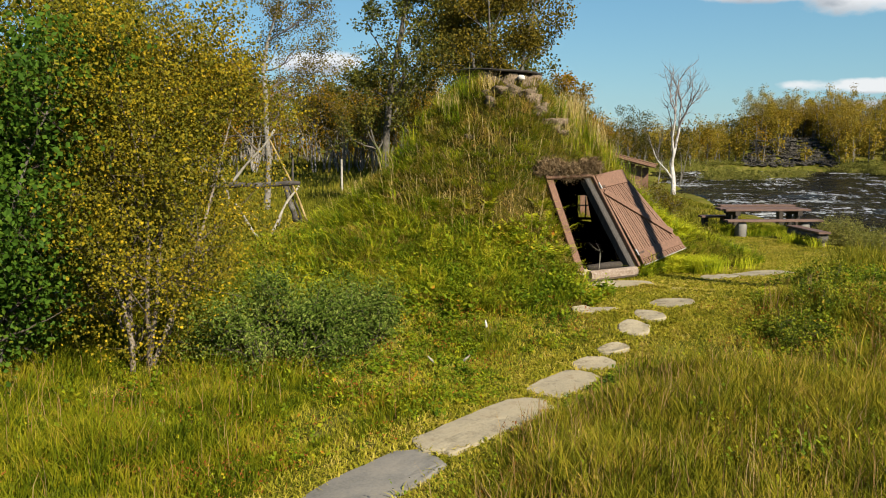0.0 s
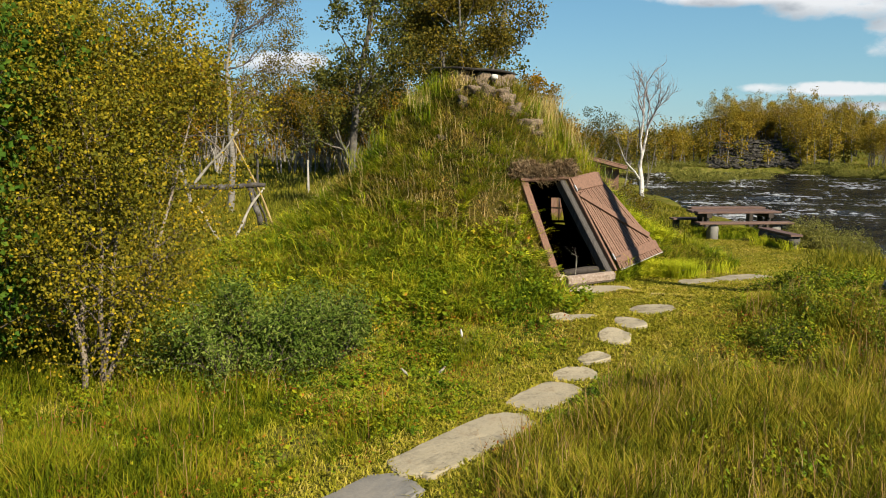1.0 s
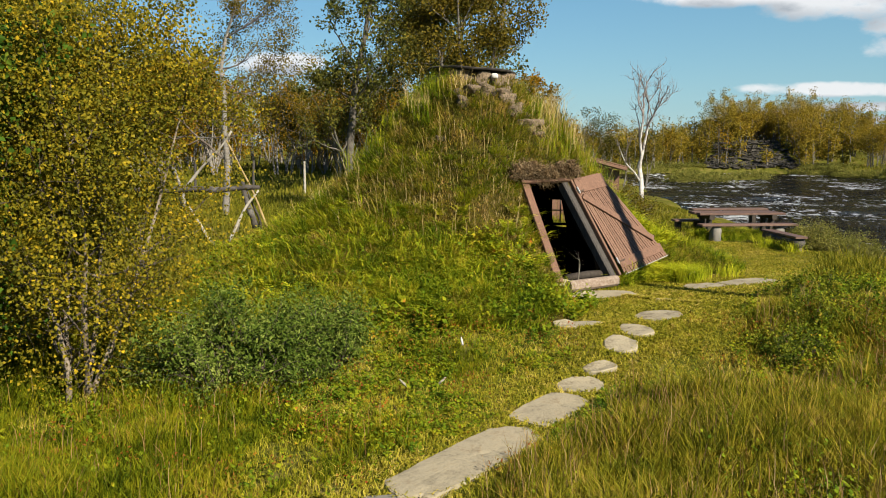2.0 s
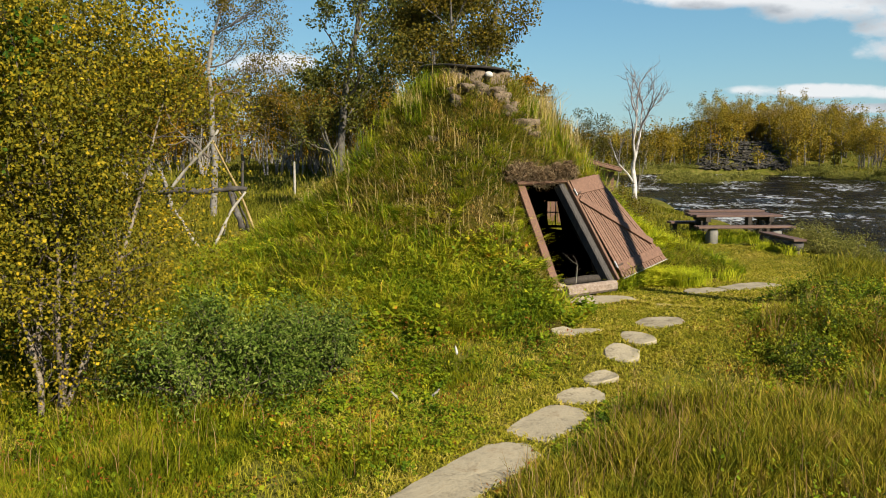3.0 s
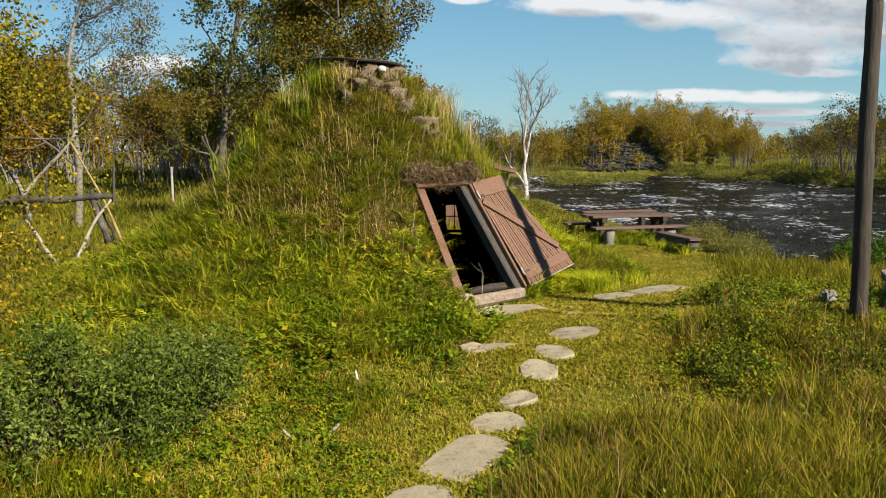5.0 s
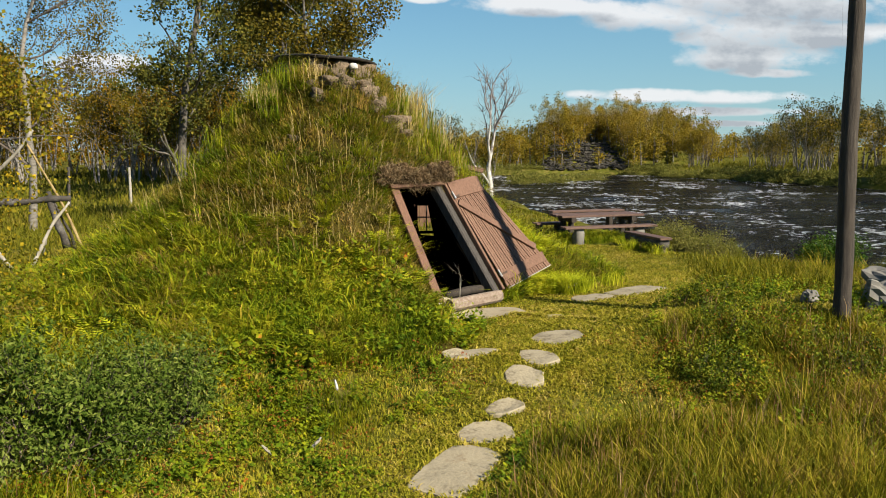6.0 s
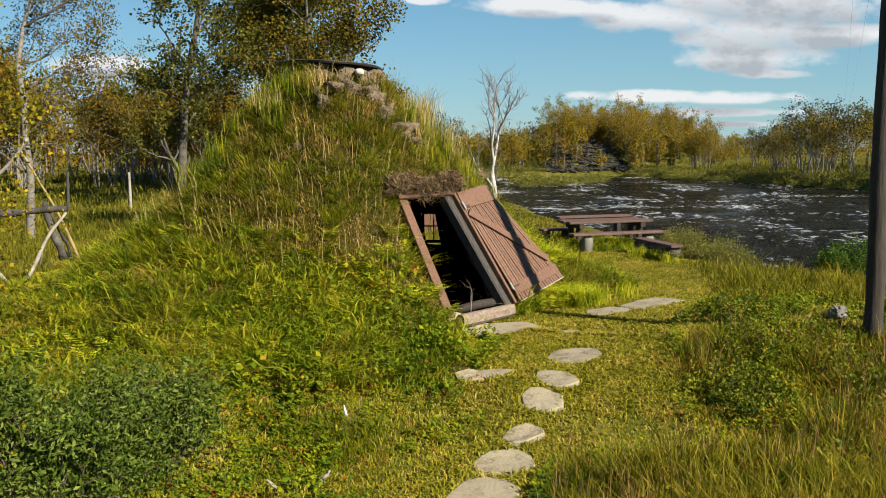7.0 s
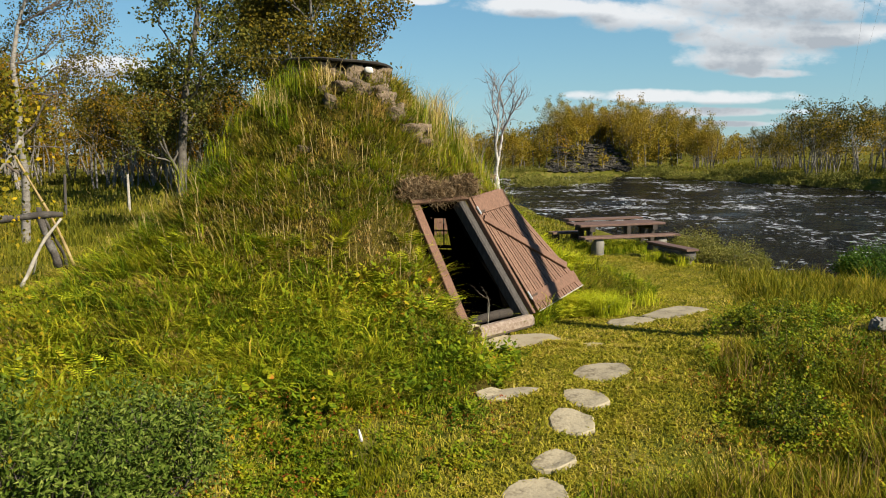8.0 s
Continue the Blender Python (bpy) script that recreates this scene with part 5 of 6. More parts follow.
def scatter(n, x0, x1, y0, y1):
    x, y = x0 + (x1 - x0) * rng.random(n), y0 + (y1 - y0) * rng.random(n)
    keep = ~in_hut(x, y) & ~on_slab(x, y, -0.015) & (river_depth(x, y) < -0.6)
    return x[keep], y[keep]


def tallness(x, y):
    """How high the grass stands: trodden by the path and on the lawn, lush elsewhere."""
    d, s = line_gap(x, y, PATHWAY)
    c, _ = line_gap(x, y, CLEAR)
    n = vnoise(flat(x, y), 0.8)
    near = np.where(s > 0, sstep(0.22, 0.75, d), sstep(0.25, 1.1, d))
    wide = 0.75 + 0.25 * sstep(11, 16, y)
    lawn = sstep(wide, wide + 0.9, c)
    carpet = np.where(s < 0, 1.0, 0.0) * sstep(4.2, 3.0, d) * sstep(6.4, 7.6, y) * sstep(11.6, 10.8, y) * sstep(-0.6, 0.2, x)   # low herbs by the path
    edge = 1 - 0.75 * sstep(-7.0, -3.0, river_depth(x, y)) * sstep(24, 18, x)
    return np.clip(np.minimum(near, lawn) * (0.72 + 0.55 * n) * edge * (1 - 0.62 * carpet), 0.0, 1.3)


def lushward(x, y):
    """True on the greener side of the path."""
    return x + 0.5 * vnoise(flat(x, y), 0.6) < 2.2 + 0.62 * (y - 7.7)


def strip(n, x0, x1, y0, y1, hmin, hmax, wid, geo_long, geo_short, seed):
    x, y = scatter(n, x0, x1, y0, y1)
    t = tallness(x, y)
    z = land(x, y)
    root = np.stack([x, y, z - 0.01], 1)
    h = hmin + (hmax - hmin) * t * (0.45 + 0.75 * rng.random(len(x)))
    lush = t > 0.3
    w = wid * (0.7 + 0.6 * rng.random(len(x)))
    left = lush & lushward(x, y)
    lush = lush & ~left
    blades(geo_long[0], root[lush], h[lush], w[lush], seed, 0.55)
    blades(geo_long[1], root[left], h[left], w[left], seed + 50, 0.55)
    lush = lush | left
    blades(geo_short, root[~lush], h[~lush], w[~lush] * 0.9, seed + 1, 0.8)


def tussocks(n, x0, x1, y0, y1, hi, per, wid, geo, seed, spread=0.07):
    """Clumps whose blades lean out from the middle."""
    tr = np.random.default_rng(seed)
    x, y = scatter(n, x0, x1, y0, y1)
    t = tallness(x, y)
    keep = t > 0.25
    x, y, t = x[keep], y[keep], t[keep]
    if not len(x):
        return
    big = (0.45 + 0.8 * tr.random(len(x))) * t * hi * (1 + 0.55 * vnoise(flat(x, y) + 21, 2.3, 2))
    off = tr.normal(size=(len(x), per, 2))
    px, py = x[:, None] + off[..., 0] * spread, y[:, None] + off[..., 1] * spread
    root = np.stack([px, py, land(px, py) - 0.01], -1).reshape(-1, 3)
    lean = np.concatenate([off * 0.22, np.ones((*off.shape[:2], 1))], -1).reshape(-1, 3)
    lean /= np.linalg.norm(lean, axis=1)[:, None]
    h = (big[:, None] * (0.55 + 0.6 * tr.random((len(x), per)))).ravel()
    ok = ~on_slab(root[:, 0], root[:, 1], 0.0)
    w = wid * (0.7 + 0.6 * tr.random(len(h)))
    left = np.repeat(lushward(x, y), per)
    for g, pick in ((geo[0], ok & ~left), (geo[1], ok & left)):
        blades(g, root[pick], h[pick], w[pick], seed, 0.45, nrm=lean[pick])


tall, short, meadow = (Geo(), Geo()), Geo(), Geo()
field = (meadow, meadow)
strip(34000, -3.6, 5.2, 3.4, 7.0, 0.05, 0.30, 0.008, tall, short, 200)
strip(40000, -4.5, 8.5, 7.0, 10.5, 0.045, 0.28, 0.0095, tall, short, 202)
strip(26000, -1.3, 10.0, 10.5, 16.0, 0.04, 0.28, 0.011, tall, short, 204)
strip(10000, -5.5, -1.3, 10.5, 16.0, 0.04, 0.26, 0.011, field, meadow, 205)
strip(20000, -9.0, 13.0, 16.0, 24.0, 0.05, 0.36, 0.017, field, meadow, 206)
strip(14000, -16.0, 13.5, 24.0, 36.0, 0.08, 0.45, 0.03, field, meadow, 208)
strip(9000, -30.0, 16.0, 36.0, 62.0, 0.1, 0.5, 0.06, field, meadow, 210)
strip(5000, 7.5, 14.0, 24.0, 48.0, 0.12, 0.36, 0.03, field, meadow, 214)
strip(12000, -4.5, 6.5, 0.4, 3.4, 0.05, 0.3, 0.013, tall, short, 226)
strip(12000, -11.0, 12.0, -9.0, 3.4, 0.06, 0.32, 0.02, tall, short, 216)
strip(6000, -12.0, -4.5, 3.4, 10.5, 0.06, 0.32, 0.02, tall, short, 218)
strip(5000, 5.2, 12.0, 3.4, 8.5, 0.06, 0.32, 0.02, tall, short, 220)
tussocks(2700, -3.6, 5.2, 3.4, 7.0, 0.37, 24, 0.0075, tall, 240, 0.06)
tussocks(2600, -4.5, 8.5, 7.0, 10.5, 0.36, 18, 0.009, tall, 241)
tussocks(800, 4.4, 8.5, 8.0, 11.5, 0.42, 22, 0.009, tall, 245)
strip(16000, 0.0, 3.8, 6.6, 11.8, 0.04, 0.2, 0.008, tall, short, 222)
strip(12000, 3.0, 6.4, 7.8, 13.0, 0.035, 0.2, 0.009, tall, short, 224)
tussocks(1700, -1.3, 10.5, 10.5, 16.0, 0.42, 18, 0.012, tall, 242, 0.08)
tussocks(600, -5.5, -1.3, 10.5, 16.0, 0.42, 18, 0.012, field, 244, 0.08)
tussocks(1500, -9.0, 13.0, 16.0, 26.0, 0.5, 14, 0.018, field, 243, 0.1)
strip(9000, 28.0, 62.0, 48.0, 100.0, 0.15, 0.5, 0.07, field, meadow, 212)
# the trodden lawn
k, w = rng.random(46000) * (len(CLEAR) - 1), rng.normal(size=46000) * 1.0
i = np.minimum(k.astype(int), len(CLEAR) - 2)
spot = CLEAR[i] + (CLEAR[i + 1] - CLEAR[i]) * (k - i)[:, None]
x, y = spot[:, 0] + w, spot[:, 1] - 0.6 * w
ok = ~in_hut(x, y) & ~on_slab(x, y, -0.02)
x, y = x[ok], y[ok]
blades(short, np.stack([x, y, land(x, y) - 0.005], 1), 0.018 + 0.04 * rng.random(len(x)), 0.009 + 0.007 * rng.random(len(x)), 230, 1.3)
k, w = rng.random(36000) * (len(PATHWAY) - 1), rng.normal(size=36000) * 0.42
i = np.minimum(k.astype(int), len(PATHWAY) - 2)
spot = PATHWAY[i] + (PATHWAY[i + 1] - PATHWAY[i]) * (k - i)[:, None]
x, y = spot[:, 0] + w * 0.85, spot[:, 1] - 0.5 * w
ok = ~in_hut(x, y) & ~on_slab(x, y, -0.02)
x, y = x[ok], y[ok]
blades(short, np.stack([x, y, land(x, y) - 0.005], 1), 0.02 + 0.08 * rng.random(len(x)) ** 2.5, 0.008 + 0.006 * rng.random(len(x)), 231, 1.3)
thing("meadow_grass", (0, 0, 0), "tall green and yellowing meadow grass", "grass", kind="stuff", geo=tall[0], mat=M_GRASS)
thing("lush_grass", (0, 0, 0), "lush green grass on the hut side of the path", "grass", kind="stuff", geo=tall[1], mat=M_LUSH)
thing("field_grass", (0, 0, 0), "olive and yellowing grass of the field and banks", "grass", kind="stuff", geo=meadow, mat=M_FIELD)
thing("short_grass", (0, 0, 0), "short trodden grass along the path and by the table", "grass", kind="stuff", geo=short, mat=M_LAWN)


def sprigs(geo, base, height, leaf, count, seed, wide=0.36, flare=0.35):
    """Leafy herbs: leaves set round an upright stem, held out to the light, each folded along its rib."""
    sr = np.random.default_rng(seed)
    n = len(base)
    t = np.broadcast_to((np.arange(count) + 0.6) / count, (n, count))
    az = np.arange(count) * 2.4 + sr.random((n, 1)) * 6.283 + 0.5 * sr.normal(size=(n, count))
    lean = sr.normal(size=(n, 1, 2)) * 0.3
    d = np.stack([np.cos(az), np.sin(az), flare + 0.5 * t + 0.3 * sr.normal(size=(n, count))], -1)
    d /= np.linalg.norm(d, axis=-1, keepdims=True)
    size = (leaf[:, None] * (1.1 - 0.5 * t) * (0.75 + 0.5 * sr.random((n, count))))[..., None]
    root = base[:, None] + np.concatenate([lean * t[..., None] * height[:, None, None], (t * height[:, None])[..., None]], -1) + d * size * 0.2
    side = np.stack([-np.sin(az), np.cos(az), 0.35 * sr.normal(size=(n, count))], -1)
    mid = root + d * size * 0.5
    fold = np.cross(d, side) * size * 0.1
    v = np.stack([root, mid + side * size * wide - fold, root + d * size - fold, mid - side * size * wide - fold], 2).reshape(-1, 3)
    k = np.arange(4 * n * count).reshape(-1, 4)
    return geo.add(v, k[:, [0, 1, 2]], k[:, [0, 2, 3]])


def fronds(geo, base, size, count, seed, pairs=9):
    """Feathery plants: arching fronds, each with two rows of narrow leaflets."""
    fr = np.random.default_rng(seed)
    n = len(base)
    az = (np.arange(count) / count * 6.283 + fr.random((n, 1)) * 6.283 + 0.4 * fr.normal(size=(n, count)))[..., None]
    ln_ = (size[:, None] * (0.8 + 0.5 * fr.random((n, count))))[..., None]
    t = (np.arange(pairs) + 1.0) / (pairs + 0.5)
    out, rise = ln_ * t * 0.8, ln_ * (1.35 * t - 0.75 * t * t)
    spine = base[:, None, None] + np.stack([np.cos(az) * out, np.sin(az) * out, rise], -1)
    along = np.stack([np.cos(az) + 0 * t, np.sin(az) + 0 * t, 1.6 - 1.9 * t + 0 * az], -1)
    along /= np.linalg.norm(along, axis=-1, keepdims=True)
    side = np.stack([-np.sin(az) + 0 * t, np.cos(az) + 0 * t, 0 * az + 0 * t], -1)
    reach = (ln_ * 0.42 * (1.08 - t))[..., None]
    for s in (-1, 1):
        tip = spine + (side * s + along * 0.45) * reach - np.array([0, 0, 0.12]) * reach
        v = np.stack([spine - along * ln_[..., None] * 0.035, spine + along * ln_[..., None] * 0.035, tip], 3).reshape(-1, 3)
        geo.add(v, np.arange(len(v)).reshape(-1, 3))
    return geo


# the hut's own growth
def mound_spots(n, z0=0.1, z1=3.45):
    z = z0 + (z1 - z0) * rng.random(n) ** 1.25
    th = np.where(rng.random(n) < 0.86, radians(-205) + radians(235) * rng.random(n), -math.pi + 2 * math.pi * rng.random(n))
    r = mound_radius(th, z)
    keep = (rng.random(n) < r / 4.2) & ~in_door(th, z) & ~((np.abs(wrap(th - radians(48.5))) < 0.26) & (z > 0.3) & (z < 1.4))
    th, z = th[keep], z[keep]
    p = mound_point(th, z, -0.01)
    keep = p[:, 2] > land(p[:, 0], p[:, 1]) - 0.02
    # nothing grows through the door leaf
    u = np.degrees(wrap(th))
    keep &= ~on_slab(p[:, 0], p[:, 1], 0.06) & (line_gap(p[:, 0], p[:, 1], SILL)[0] > 0.22)
    keep &= ~((u > -66) & (u < -19) & (z < 2.0) & (z > 0.4))
    keep &= ~((u > -98) & (u < -38) & (z > 3.02) & (rng.random(len(z)) < 0.6)) & ~((u > -60) & (u < -40) & (z > 2.55) & (rng.random(len(z)) < 0.35))
    p, th = p[keep], th[keep]
    nrm = np.stack([np.cos(th) * 0.42, np.sin(th) * 0.42, np.full(len(th), 0.9)], 1)
    return p, nrm


p, nrm = mound_spots(150000)
f = vnoise(p, 1.4) * 0.5 + 0.5
h = (0.07 + 0.22 * np.clip(f * 1.3 - 0.12, 0, 1.2)) * (0.5 + 0.9 * rng.random(len(p)))
# thin dead mat above and beside the doorway
u = np.degrees(np.arctan2(p[:, 1] - HC[1], p[:, 0] - HC[0]))
h = h * (1 - 0.3 * sstep(-125, -105, u) * sstep(-50, -62, u) * sstep(0.6, 0.9, p[:, 2]) * sstep(2.6, 2.2, p[:, 2]))
g = blades(Geo(), p, h, 0.009 * (0.7 + 0.6 * rng.random(len(p))), 300, 1.3, nrm=nrm)
thing("turf_grass", (0, 0, 0), "matted green and brown grass growing on the turf hut", "grass", kind="stuff", geo=g, mat=M_MOUNDGRASS)
# tufts of longer bright grass
tufts, dry, sunny = Geo(), Geo(), Geo()
p, nrm = mound_spots(1700, 0.2, 3.4)
p, nrm = (q[vnoise(p, 1.3) > -0.35] for q in (p, nrm))
for n in range(len(p)):
    m = 36
    off = rng.normal(size=(m, 3)) * np.array([1.0, 1.0, 0.1])
    way = nrm[n] * np.array([1.5, 1.5, 0.75]) + off * 0.3 + rng.normal(size=3) * 0.2
    blades(tufts, p[n] + off * 0.055, (0.16 + 0.2 * rng.random()) * (0.6 + 0.6 * rng.random(m)), np.full(m, 0.008), 400 + n, 0.9, nrm=way / np.linalg.norm(way, axis=1)[:, None])
p, nrm = mound_spots(1500, 0.9, 3.4)
blades(dry, p, 0.3 + 0.35 * rng.random(len(p)), np.full(len(p), 0.006), 500, 0.25, nrm=nrm * np.array([0.5, 0.5, 1]))
p, nrm = mound_spots(26000, 0.5, 3.2)
p, nrm = (q[vnoise(p + 4, 1.6, 2) > 0.22] for q in (p, nrm))
blades(dry, p, 0.06 + 0.12 * rng.random(len(p)), np.full(len(p), 0.007), 510, 1.4, nrm=nrm)
# straw tuft on the shoulder of the hut
for deg, z, m, hh in ((-14, 2.7, 300, 0.75), (-24, 2.75, 90, 0.6), (-4, 2.3, 110, 0.7), (-140, 3.0, 90, 0.45), (-105, 3.3, 70, 0.4), (8, 2.0, 90, 0.6), (-32, 2.45, 60, 0.5)):
    c = mound_point(np.array([radians(deg)]), np.array([z]))[0]
    c = c + rng.normal(size=(m, 3)) * np.array([0.12, 0.12, 0.05])
    blades(dry, c, hh * (0.4 + 0.7 * rng.random(m)), np.full(m, 0.006), 600 + int(z * 10), 0.5)
for deg, z, m, hh in ((-20, 2.6, 130, 0.55), (-12, 2.35, 130, 0.6), (-28, 2.85, 80, 0.45), (-4, 2.05, 120, 0.5), (-34, 2.3, 80, 0.4), (-150, 2.95, 110, 0.5), (-135, 3.15, 110, 0.5),
                      (-165, 2.7, 110, 0.45), (-120, 3.25, 90, 0.45), (-158, 2.3, 110, 0.45), (-128, 2.75, 90, 0.4), (-172, 1.9, 120, 0.5), (-25, 2.1, 90, 0.45), (2, 1.75, 110, 0.5), (-6, 1.5, 110, 0.5), (-12, 1.85, 110, 0.45)):
    c = mound_point(np.array([radians(deg)]), np.array([z]))[0] + rng.normal(size=(m, 3)) * np.array([0.13, 0.13, 0.06])
    blades(tufts, c, hh * (0.45 + 0.7 * rng.random(m)), np.full(m, 0.007), 620 + int(z * 20) - deg, 0.45)
moss = Geo()
p, nrm = mound_spots(70000, 0.3, 3.45)
p, nrm = (q[vnoise(p, 0.9) > -0.35] for q in (p, nrm))
leaves(moss, p + nrm * (0.015 + 0.06 * rng.random((len(p), 1))), 0.035, 660, -0.3)
for deg, z, sz in STONES:
    c = mound_point(np.array([radians(deg)]), np.array([z]), 0.02)[0]
    leaves(moss, c + ball(rng, 130) * sz * np.array([1.1, 1.0, 0.9]) + np.array([0.03, -0.05, -sz * 0.35]), 0.026, 670 + int(z * 100), -0.3)
thing("moss", (0, 0, 0), "dark moss and crowberry patches on the turf", "plants", kind="stuff", geo=moss, mat=M_MOSS)
for n in range(350):
    k = rng.random()
    c = np.array([4.75, 12.75]) * (1 - k) + np.array([4.6, 15.0]) * k + rng.normal(size=2) * np.array([0.55, 0.4])
    if n > 235:
        c = np.array([7.8, 21.15]) + np.array([2.9, 1.3]) * rng.random(2)
    if 220 < n <= 235:
        c = np.array([9.35, 19.7]) + rng.normal(size=2) * np.array([0.25, 0.5])
    q = (c - LBR[:2]) @ np.array([0.77, 0.62])
    if n <= 220 and q < 0.12:
        c = c + np.array([0.77, 0.62]) * (0.15 - q)
    if on_slab(np.array([c[0]]), np.array([c[1]]), 0.25)[0]:
        continue
    m = 40
    x, y = c[0] + rng.normal(size=m) * 0.08, c[1] + rng.normal(size=m) * 0.08
    z = np.maximum(land(x, y), mound_top(x, y))
    blades(tufts if n > 235 else sunny, np.stack([x, y, z - 0.02], 1), 0.2 + 0.24 * rng.random(m), np.full(m, 0.009), 900 + n, 1.0)
a, r = -math.pi + 2 * math.pi * rng.random(60000), 2.5 + 2.9 * np.sqrt(rng.random(60000))
x, y = HC[0] + r * np.cos(a), HC[1] + r * np.sin(a)
z, u = mound_top(x, y), np.degrees(a)
ok = (z > land(x, y) - 0.03) & (z < 1.0) & ~((u > -64) & (u < -41) & (r < 3.05)) & ~((u > -42) & (u < -19) & (r < 3.6)) & (u < 40) & ~on_slab(x, y, 0.12) & (line_gap(x, y, SILL)[0] > 0.2) & ~((u > -72) & (u < -41) & (r < 3.7) & (r > 3.0) & (rng.random(len(x)) < 0.7))
x, y, z = x[ok], y[ok], np.maximum(z[ok], land(x[ok], y[ok]))
foot = blades(Geo(), np.stack([x, y, z - 0.02], 1), (0.1 + 0.2 * rng.random(len(x))) * (1 + 0.4 * vnoise(flat(x, y), 1.5)), 0.009 + 0.005 * rng.random(len(x)), 960, 0.9)
p, nrm = mound_spots(1500, 0.1, 1.3)
p = p[(p[:, 1] < HC[1] + 0.5) & (vnoise(p, 0.9) > -0.2)]
for n in range(len(p)):
    m = 30
    c = p[n] + rng.normal(size=(m, 3)) * np.array([0.09, 0.09, 0.01])
    side = rng.normal(size=3) * np.array([0.5, 0.5, 0.0]) + np.array([0, -0.25, 1.0])
    way = side + rng.normal(size=(m, 3)) * 0.3
    way /= np.linalg.norm(way, axis=1)[:, None]
    if on_slab(p[n:n + 1, 0], p[n:n + 1, 1], 0.4)[0]:
        continue
    coarse = n % 3 == 0
    blades(foot, c[:14] if coarse else c, (0.25 + 0.25 * rng.random(m))[:14 if coarse else m], np.full(14 if coarse else m, 0.024 if coarse else 0.011), 4000 + n, 1.1, nrm=way[:14] if coarse else way)
thing("foot_grass", (0, 0, 0), "thick green grass round the foot of the hut", "grass", kind="stuff", geo=foot, mat=M_BRIGHT)
for name, label, mat, n_plant, seed in (("ferns", "green feathery ferns low on the hut", M_BRIGHT, 420, 3000), ("yellow_ferns", "yellowing feathery plants low on the hut", M_SUNNY, 300, 3100)):
    p, nrm = mound_spots(n_plant, 0.12, 1.35)
    p = p[(p[:, 1] < HC[1] + 1.0) & (vnoise(p + seed, 1.5, 2) > -0.2)]
    thing(name, (0, 0, 0), label, "plants", kind="stuff", geo=fronds(Geo(), p, 0.15 + 0.16 * rng.random(len(p)), 7, seed), mat=mat)
fibres = Geo()
c = np.repeat(np.array(fibre_at), 130, 0)
c = c + rng.normal(size=c.shape) * np.array([0.05, 0.05, 0.045])
way = rng.normal(size=c.shape) * np.array([0.7, 0.7, 0.5]) + np.array([0.35, -0.45, -0.1])
blades(fibres, c, 0.06 + 0.14 * rng.random(len(c)), np.full(len(c), 0.007), 650, 0.6, nrm=way / np.linalg.norm(way, axis=1)[:, None])
thing("peat_fibres", (0, 0, 0), "dry brown roots hanging from the peat edge", "roots", kind="stuff", geo=fibres, mat=M_ROOT)
k = rng.random((380, 1))
c = np.array([4.75, 13.3]) * (1 - k) + np.array([4.15, 15.2]) * k + rng.normal(size=(380, 2)) * np.array([0.3, 0.25])
fronds(sunny, np.stack([c[:, 0], c[:, 1], np.maximum(land(c[:, 0], c[:, 1]), mound_top(c[:, 0], c[:, 1]))], 1), 0.14 + 0.12 * rng.random(380), 8, 3300)
thing("yellow_grass", (0, 0, 0), "yellow-green grass beside the open door leaf, sunlit brightness in its colour", "grass", kind="stuff", geo=sunny, mat=M_SUNNY)
thing("grass_tufts", (0, 0, 0), "bright green tufts of long grass on the hut", "grass", kind="stuff", geo=tufts, mat=M_BRIGHT)
thing("dry_stalks", (0, 0, 0), "pale dry seed stalks standing on the hut", "grass", kind="stuff", geo=dry, mat=M_DRY)


# herbs with broad leaves between path and hut, and on the hut's foot
def herb_field(n, x0, x1, y0, y1, seed):
    x, y = x0 + (x1 - x0) * rng.random(n), y0 + (y1 - y0) * rng.random(n)
    z = np.maximum(land(x, y), mound_top(x, y))
    d, s = line_gap(x, y, PATHWAY)
    th = np.arctan2(y - HC[1], x - HC[0])
    c, _ = line_gap(x, y, CLEAR)
    keep = (d > 0.35) & (z < 0.75 + 0.3 * rng.random(n)) & (vnoise(flat(x, y) + seed, 1.1) > -0.25) & (c > 0.9) & ~on_slab(x, y, 0.04) & ~((doorwards(th) > 0.3) & (z > land(x, y) + 0.02))
    return np.stack([x[keep], y[keep], z[keep] + 0.01], 1)


herbs = Geo()
for n, x0, x1, y0, y1, hi, size, count, seed in ((2600, -1.0, 3.4, 7.6, 11.8, 0.1, 0.055, 8, 700), (6500, 0.0, 3.6, 6.8, 11.2, 0.06, 0.038, 7, 703),
                                                 (1500, -3.2, 2.3, 4.0, 8.4, 0.2, 0.038, 9, 701), (1300, 3.4, 8.0, 4.5, 8.2, 0.2, 0.045, 9, 702),
                                                 (1800, -2.6, 3.4, 9.4, 13.4, 0.2, 0.085, 8, 706), (500, -3.0, 3.0, 5.0, 9.5, 0.18, 0.055, 8, 707), (900, 3.6, 8.0, 4.2, 8.5, 0.2, 0.05, 9, 708), (2400, 4.6, 8.6, 8.2, 12.0, 0.17, 0.045, 10, 704), (1900, -2.4, 3.4, 10.4, 13.0, 0.16, 0.055, 8, 705)):
    pt = herb_field(n, x0, x1, y0, y1, seed % 7)
    clump = vnoise(pt + seed, 1.7, 2) * 0.5 + vnoise(pt + seed, 5.0, 2)
    least = -0.5 if seed == 703 else -0.1
    pt, clump = pt[clump > least], np.maximum(clump[clump > least], -0.3)
    sprigs(herbs, pt, hi * (0.4 + 0.8 * rng.random(len(pt)) + 0.6 * clump), size * (0.55 + 0.8 * rng.random(len(pt))), count, seed)
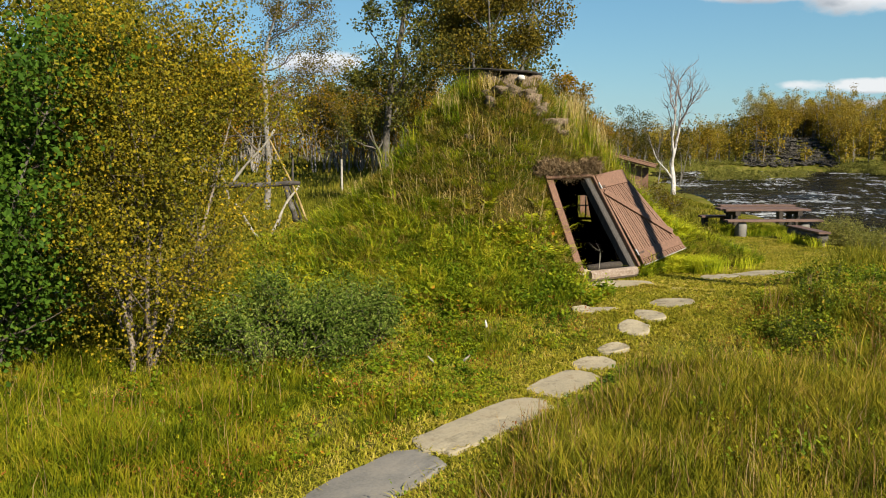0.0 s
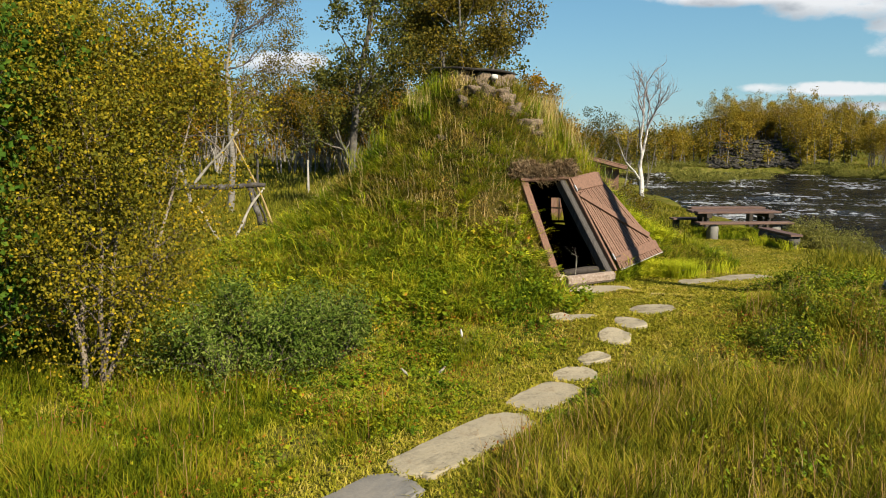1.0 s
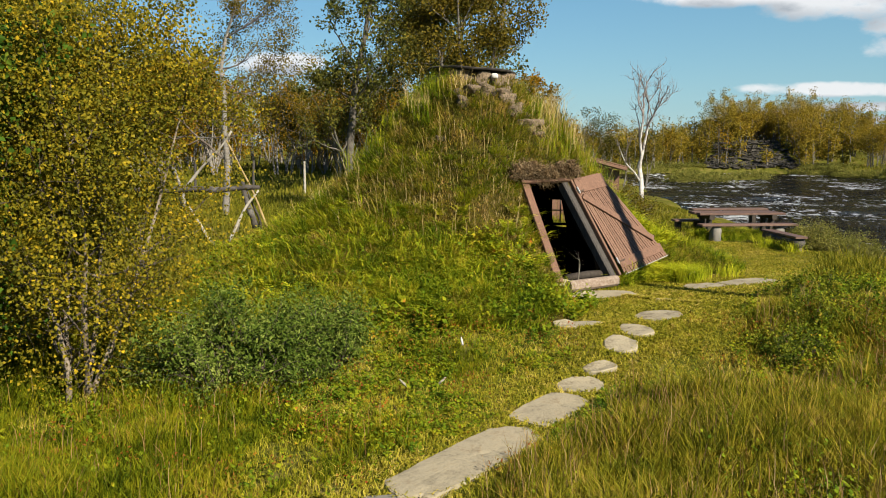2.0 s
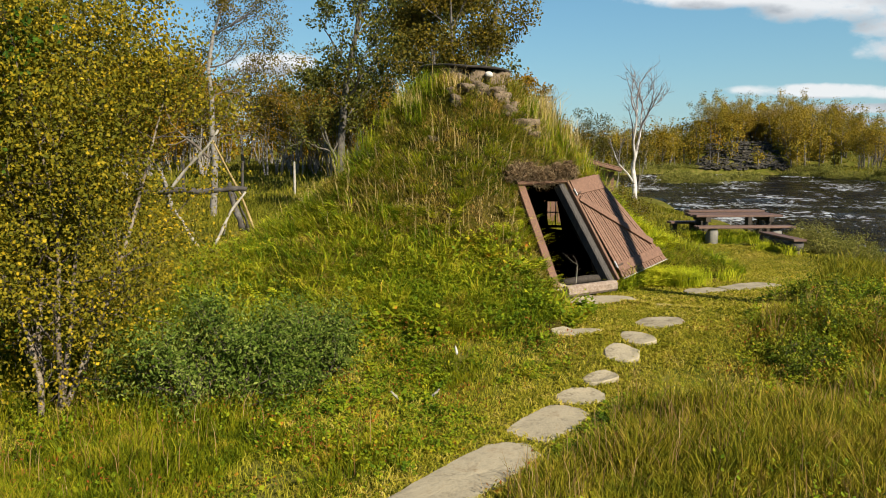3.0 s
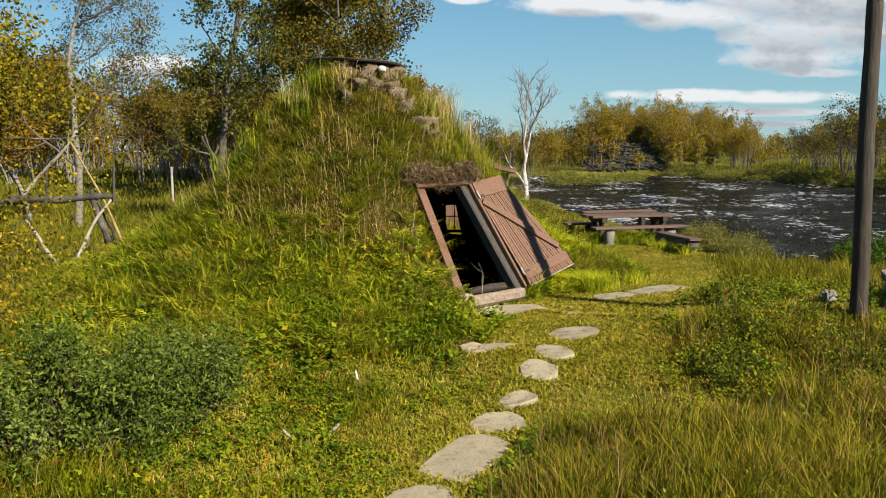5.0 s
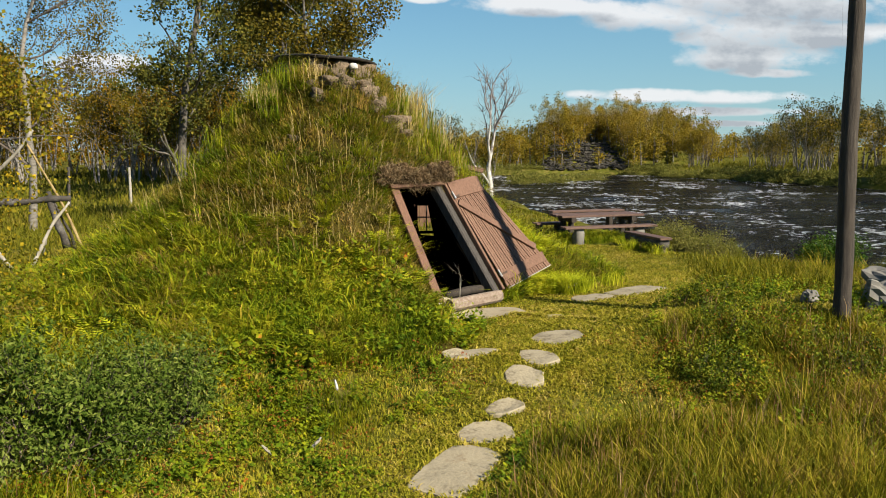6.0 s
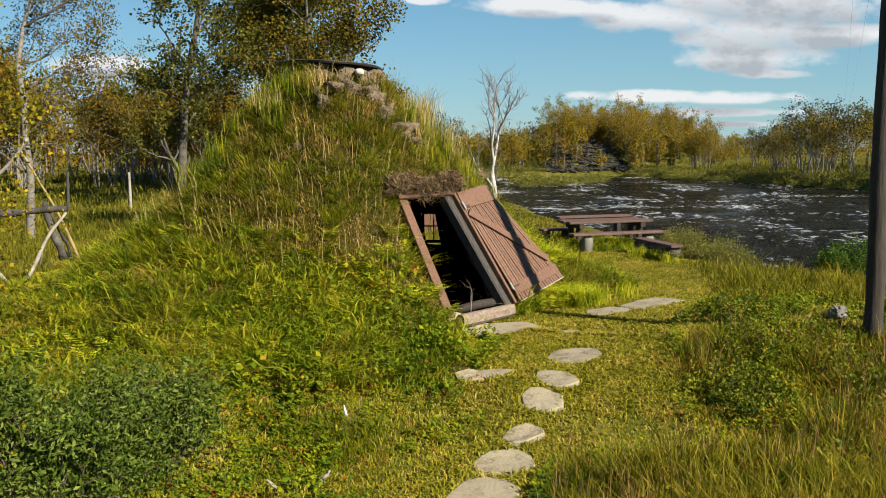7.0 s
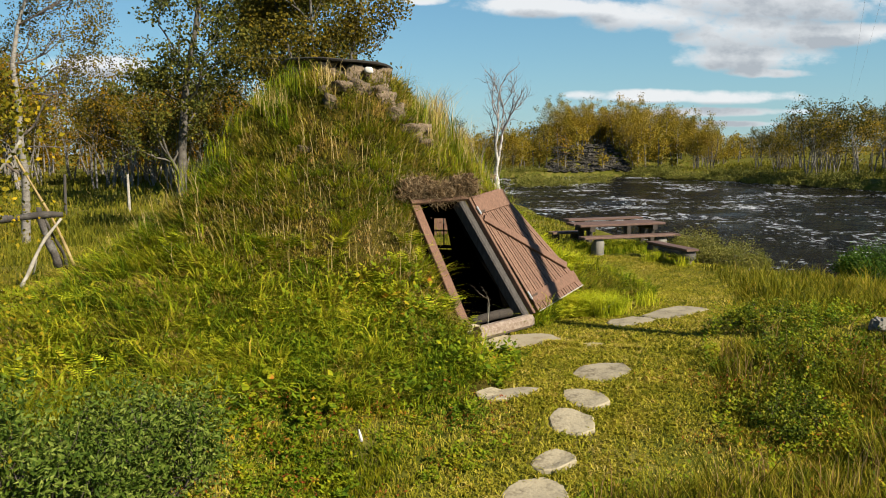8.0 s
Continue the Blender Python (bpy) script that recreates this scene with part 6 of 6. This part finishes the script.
clover = Geo()
for line, n, wide, seed in ((PATHWAY, 8500, 0.5, 720), (CLEAR, 8500, 0.95, 721)):
    k, w = rng.random(n) * (len(line) - 1), rng.normal(size=n) * wide
    i = np.minimum(k.astype(int), len(line) - 2)
    spot = line[i] + (line[i + 1] - line[i]) * (k - i)[:, None]
    x, y = spot[:, 0] + w * 0.85, spot[:, 1] - 0.55 * w
    ok = ~in_hut(x, y) & ~on_slab(x, y, 0.01)
    x, y = x[ok], y[ok]
    sprigs(clover, np.stack([x, y, land(x, y)], 1), 0.012 + 0.03 * rng.random(len(x)), 0.022 + 0.016 * rng.random(len(x)), 5, seed)
thing("clover", (0, 0, 0), "low clover and small leaves in the trodden grass", "plants", kind="stuff", geo=clover, mat=M_CLOVER)
thing("herbs", (0, 0, 0), "leafy green, yellow and reddening herbs among the grass", "plants", kind="stuff", geo=herbs, mat=M_HERB)

# brown seed stalks above the grass
x, y = scatter(5500, 1.5, 8.5, 3.6, 11.0)
x2, y2 = scatter(900, -4.0, 2.0, 3.6, 9.0)
x, y = np.concatenate([x, x2]), np.concatenate([y, y2])
ok = (tallness(x, y) > 0.4) & (vnoise(flat(x, y) + 3, 0.9) > -0.3)
x, y = x[ok], y[ok]
stalks = blades(Geo(), np.stack([x, y, land(x, y)], 1), 0.26 + 0.24 * rng.random(len(x)), np.full(len(x), 0.0055), 970, 0.3)
thing("seed_stalks", (0, 0, 0), "brown grass seed stalks over the meadow", "grass", kind="stuff", geo=stalks, mat=M_SEED)

# reddening plants in the meadow
red = Geo()
for n in range(230):
    x, y = (-2.2 + 5.0 * rng.random(), 4.4 + 5.5 * rng.random()) if n % 3 else (3.6 + 3.6 * rng.random(), 5.0 + 5.0 * rng.random())
    if line_gap(np.array([x]), np.array([y]), PATHWAY)[0][0] < 0.4 or on_slab(np.array([x]), np.array([y]), 0.2)[0]:
        continue
    m = 34
    spots = np.array([x, y, float(land(np.array([x]), np.array([y]))[0]) + 0.12]) + ball(rng, m) * np.array([0.2, 0.2, 0.12])
    leaves(red, spots, 0.03, 2000 + n, -0.5, 0.2)
thing("reddening_herbs", (0, 0, 0), "small red and orange autumn herbs in the meadow", "plants", kind="stuff", geo=red, mat=M_RED)

# rocks by the pole
for n, (x, y, w) in enumerate([(7.22, 10.2, 0.1), (7.75, 9.75, 0.2), (8.15, 10.1, 0.24), (7.95, 9.35, 0.15)]):
    z = float(land(np.array([x]), np.array([y]))[0])
    thing("rock", (x, y, z), "grey lichen-spotted rock in the grass", "rock", "rocks by the pole", geo=boulder(Geo(), (x, y, z + 0.75 * w), (w, w * 0.8, w * 0.85), 60 + n, 0.5, n, 10, 14), mat=M_SLAB_GREY)

# pale sticks lying about, dry twig in the doorway
for n, (x, y, ln_, turn) in enumerate([(1.51, 9.12, 0.09, 100), (5.15, 13.35, 0.4, 15), (5.25, 13.05, 0.3, 30), (0.9, 8.0, 0.09, 160), (1.3, 8.1, 0.08, 20)]):
    z = max(float(land(np.array([x]), np.array([y]))[0]), float(mound_top(np.array([x]), np.array([y]))[0]))
    c, q = math.cos(radians(turn)), math.sin(radians(turn))
    g = tube(Geo(), [(x - c * ln_ / 2, y - q * ln_ / 2, z + 0.1), (x, y, z + 0.13), (x + c * ln_ / 2, y + q * ln_ / 2, z + 0.17)], [0.012, 0.015, 0.007], 6)
    thing("stick", (x, y, z), "pale bleached stick caught in the grass", "stick", "sticks in the grass", geo=g, mat=M_SNAG if n < 3 else M_STICK)
twig, ends = Geo(), []
grow(np.random.default_rng(71), (3.28, 11.98, 0.34), (0.1, 0.1, 1.0), 0.3, 0.006, 2, twig, ends, 0.3, 0.1, 3, 5, 0.5)
thing("dry_twig", (3.28, 11.98, 0.34), "pale dry plant stalk in the doorway", "twig", geo=twig, mat=M_STICK)
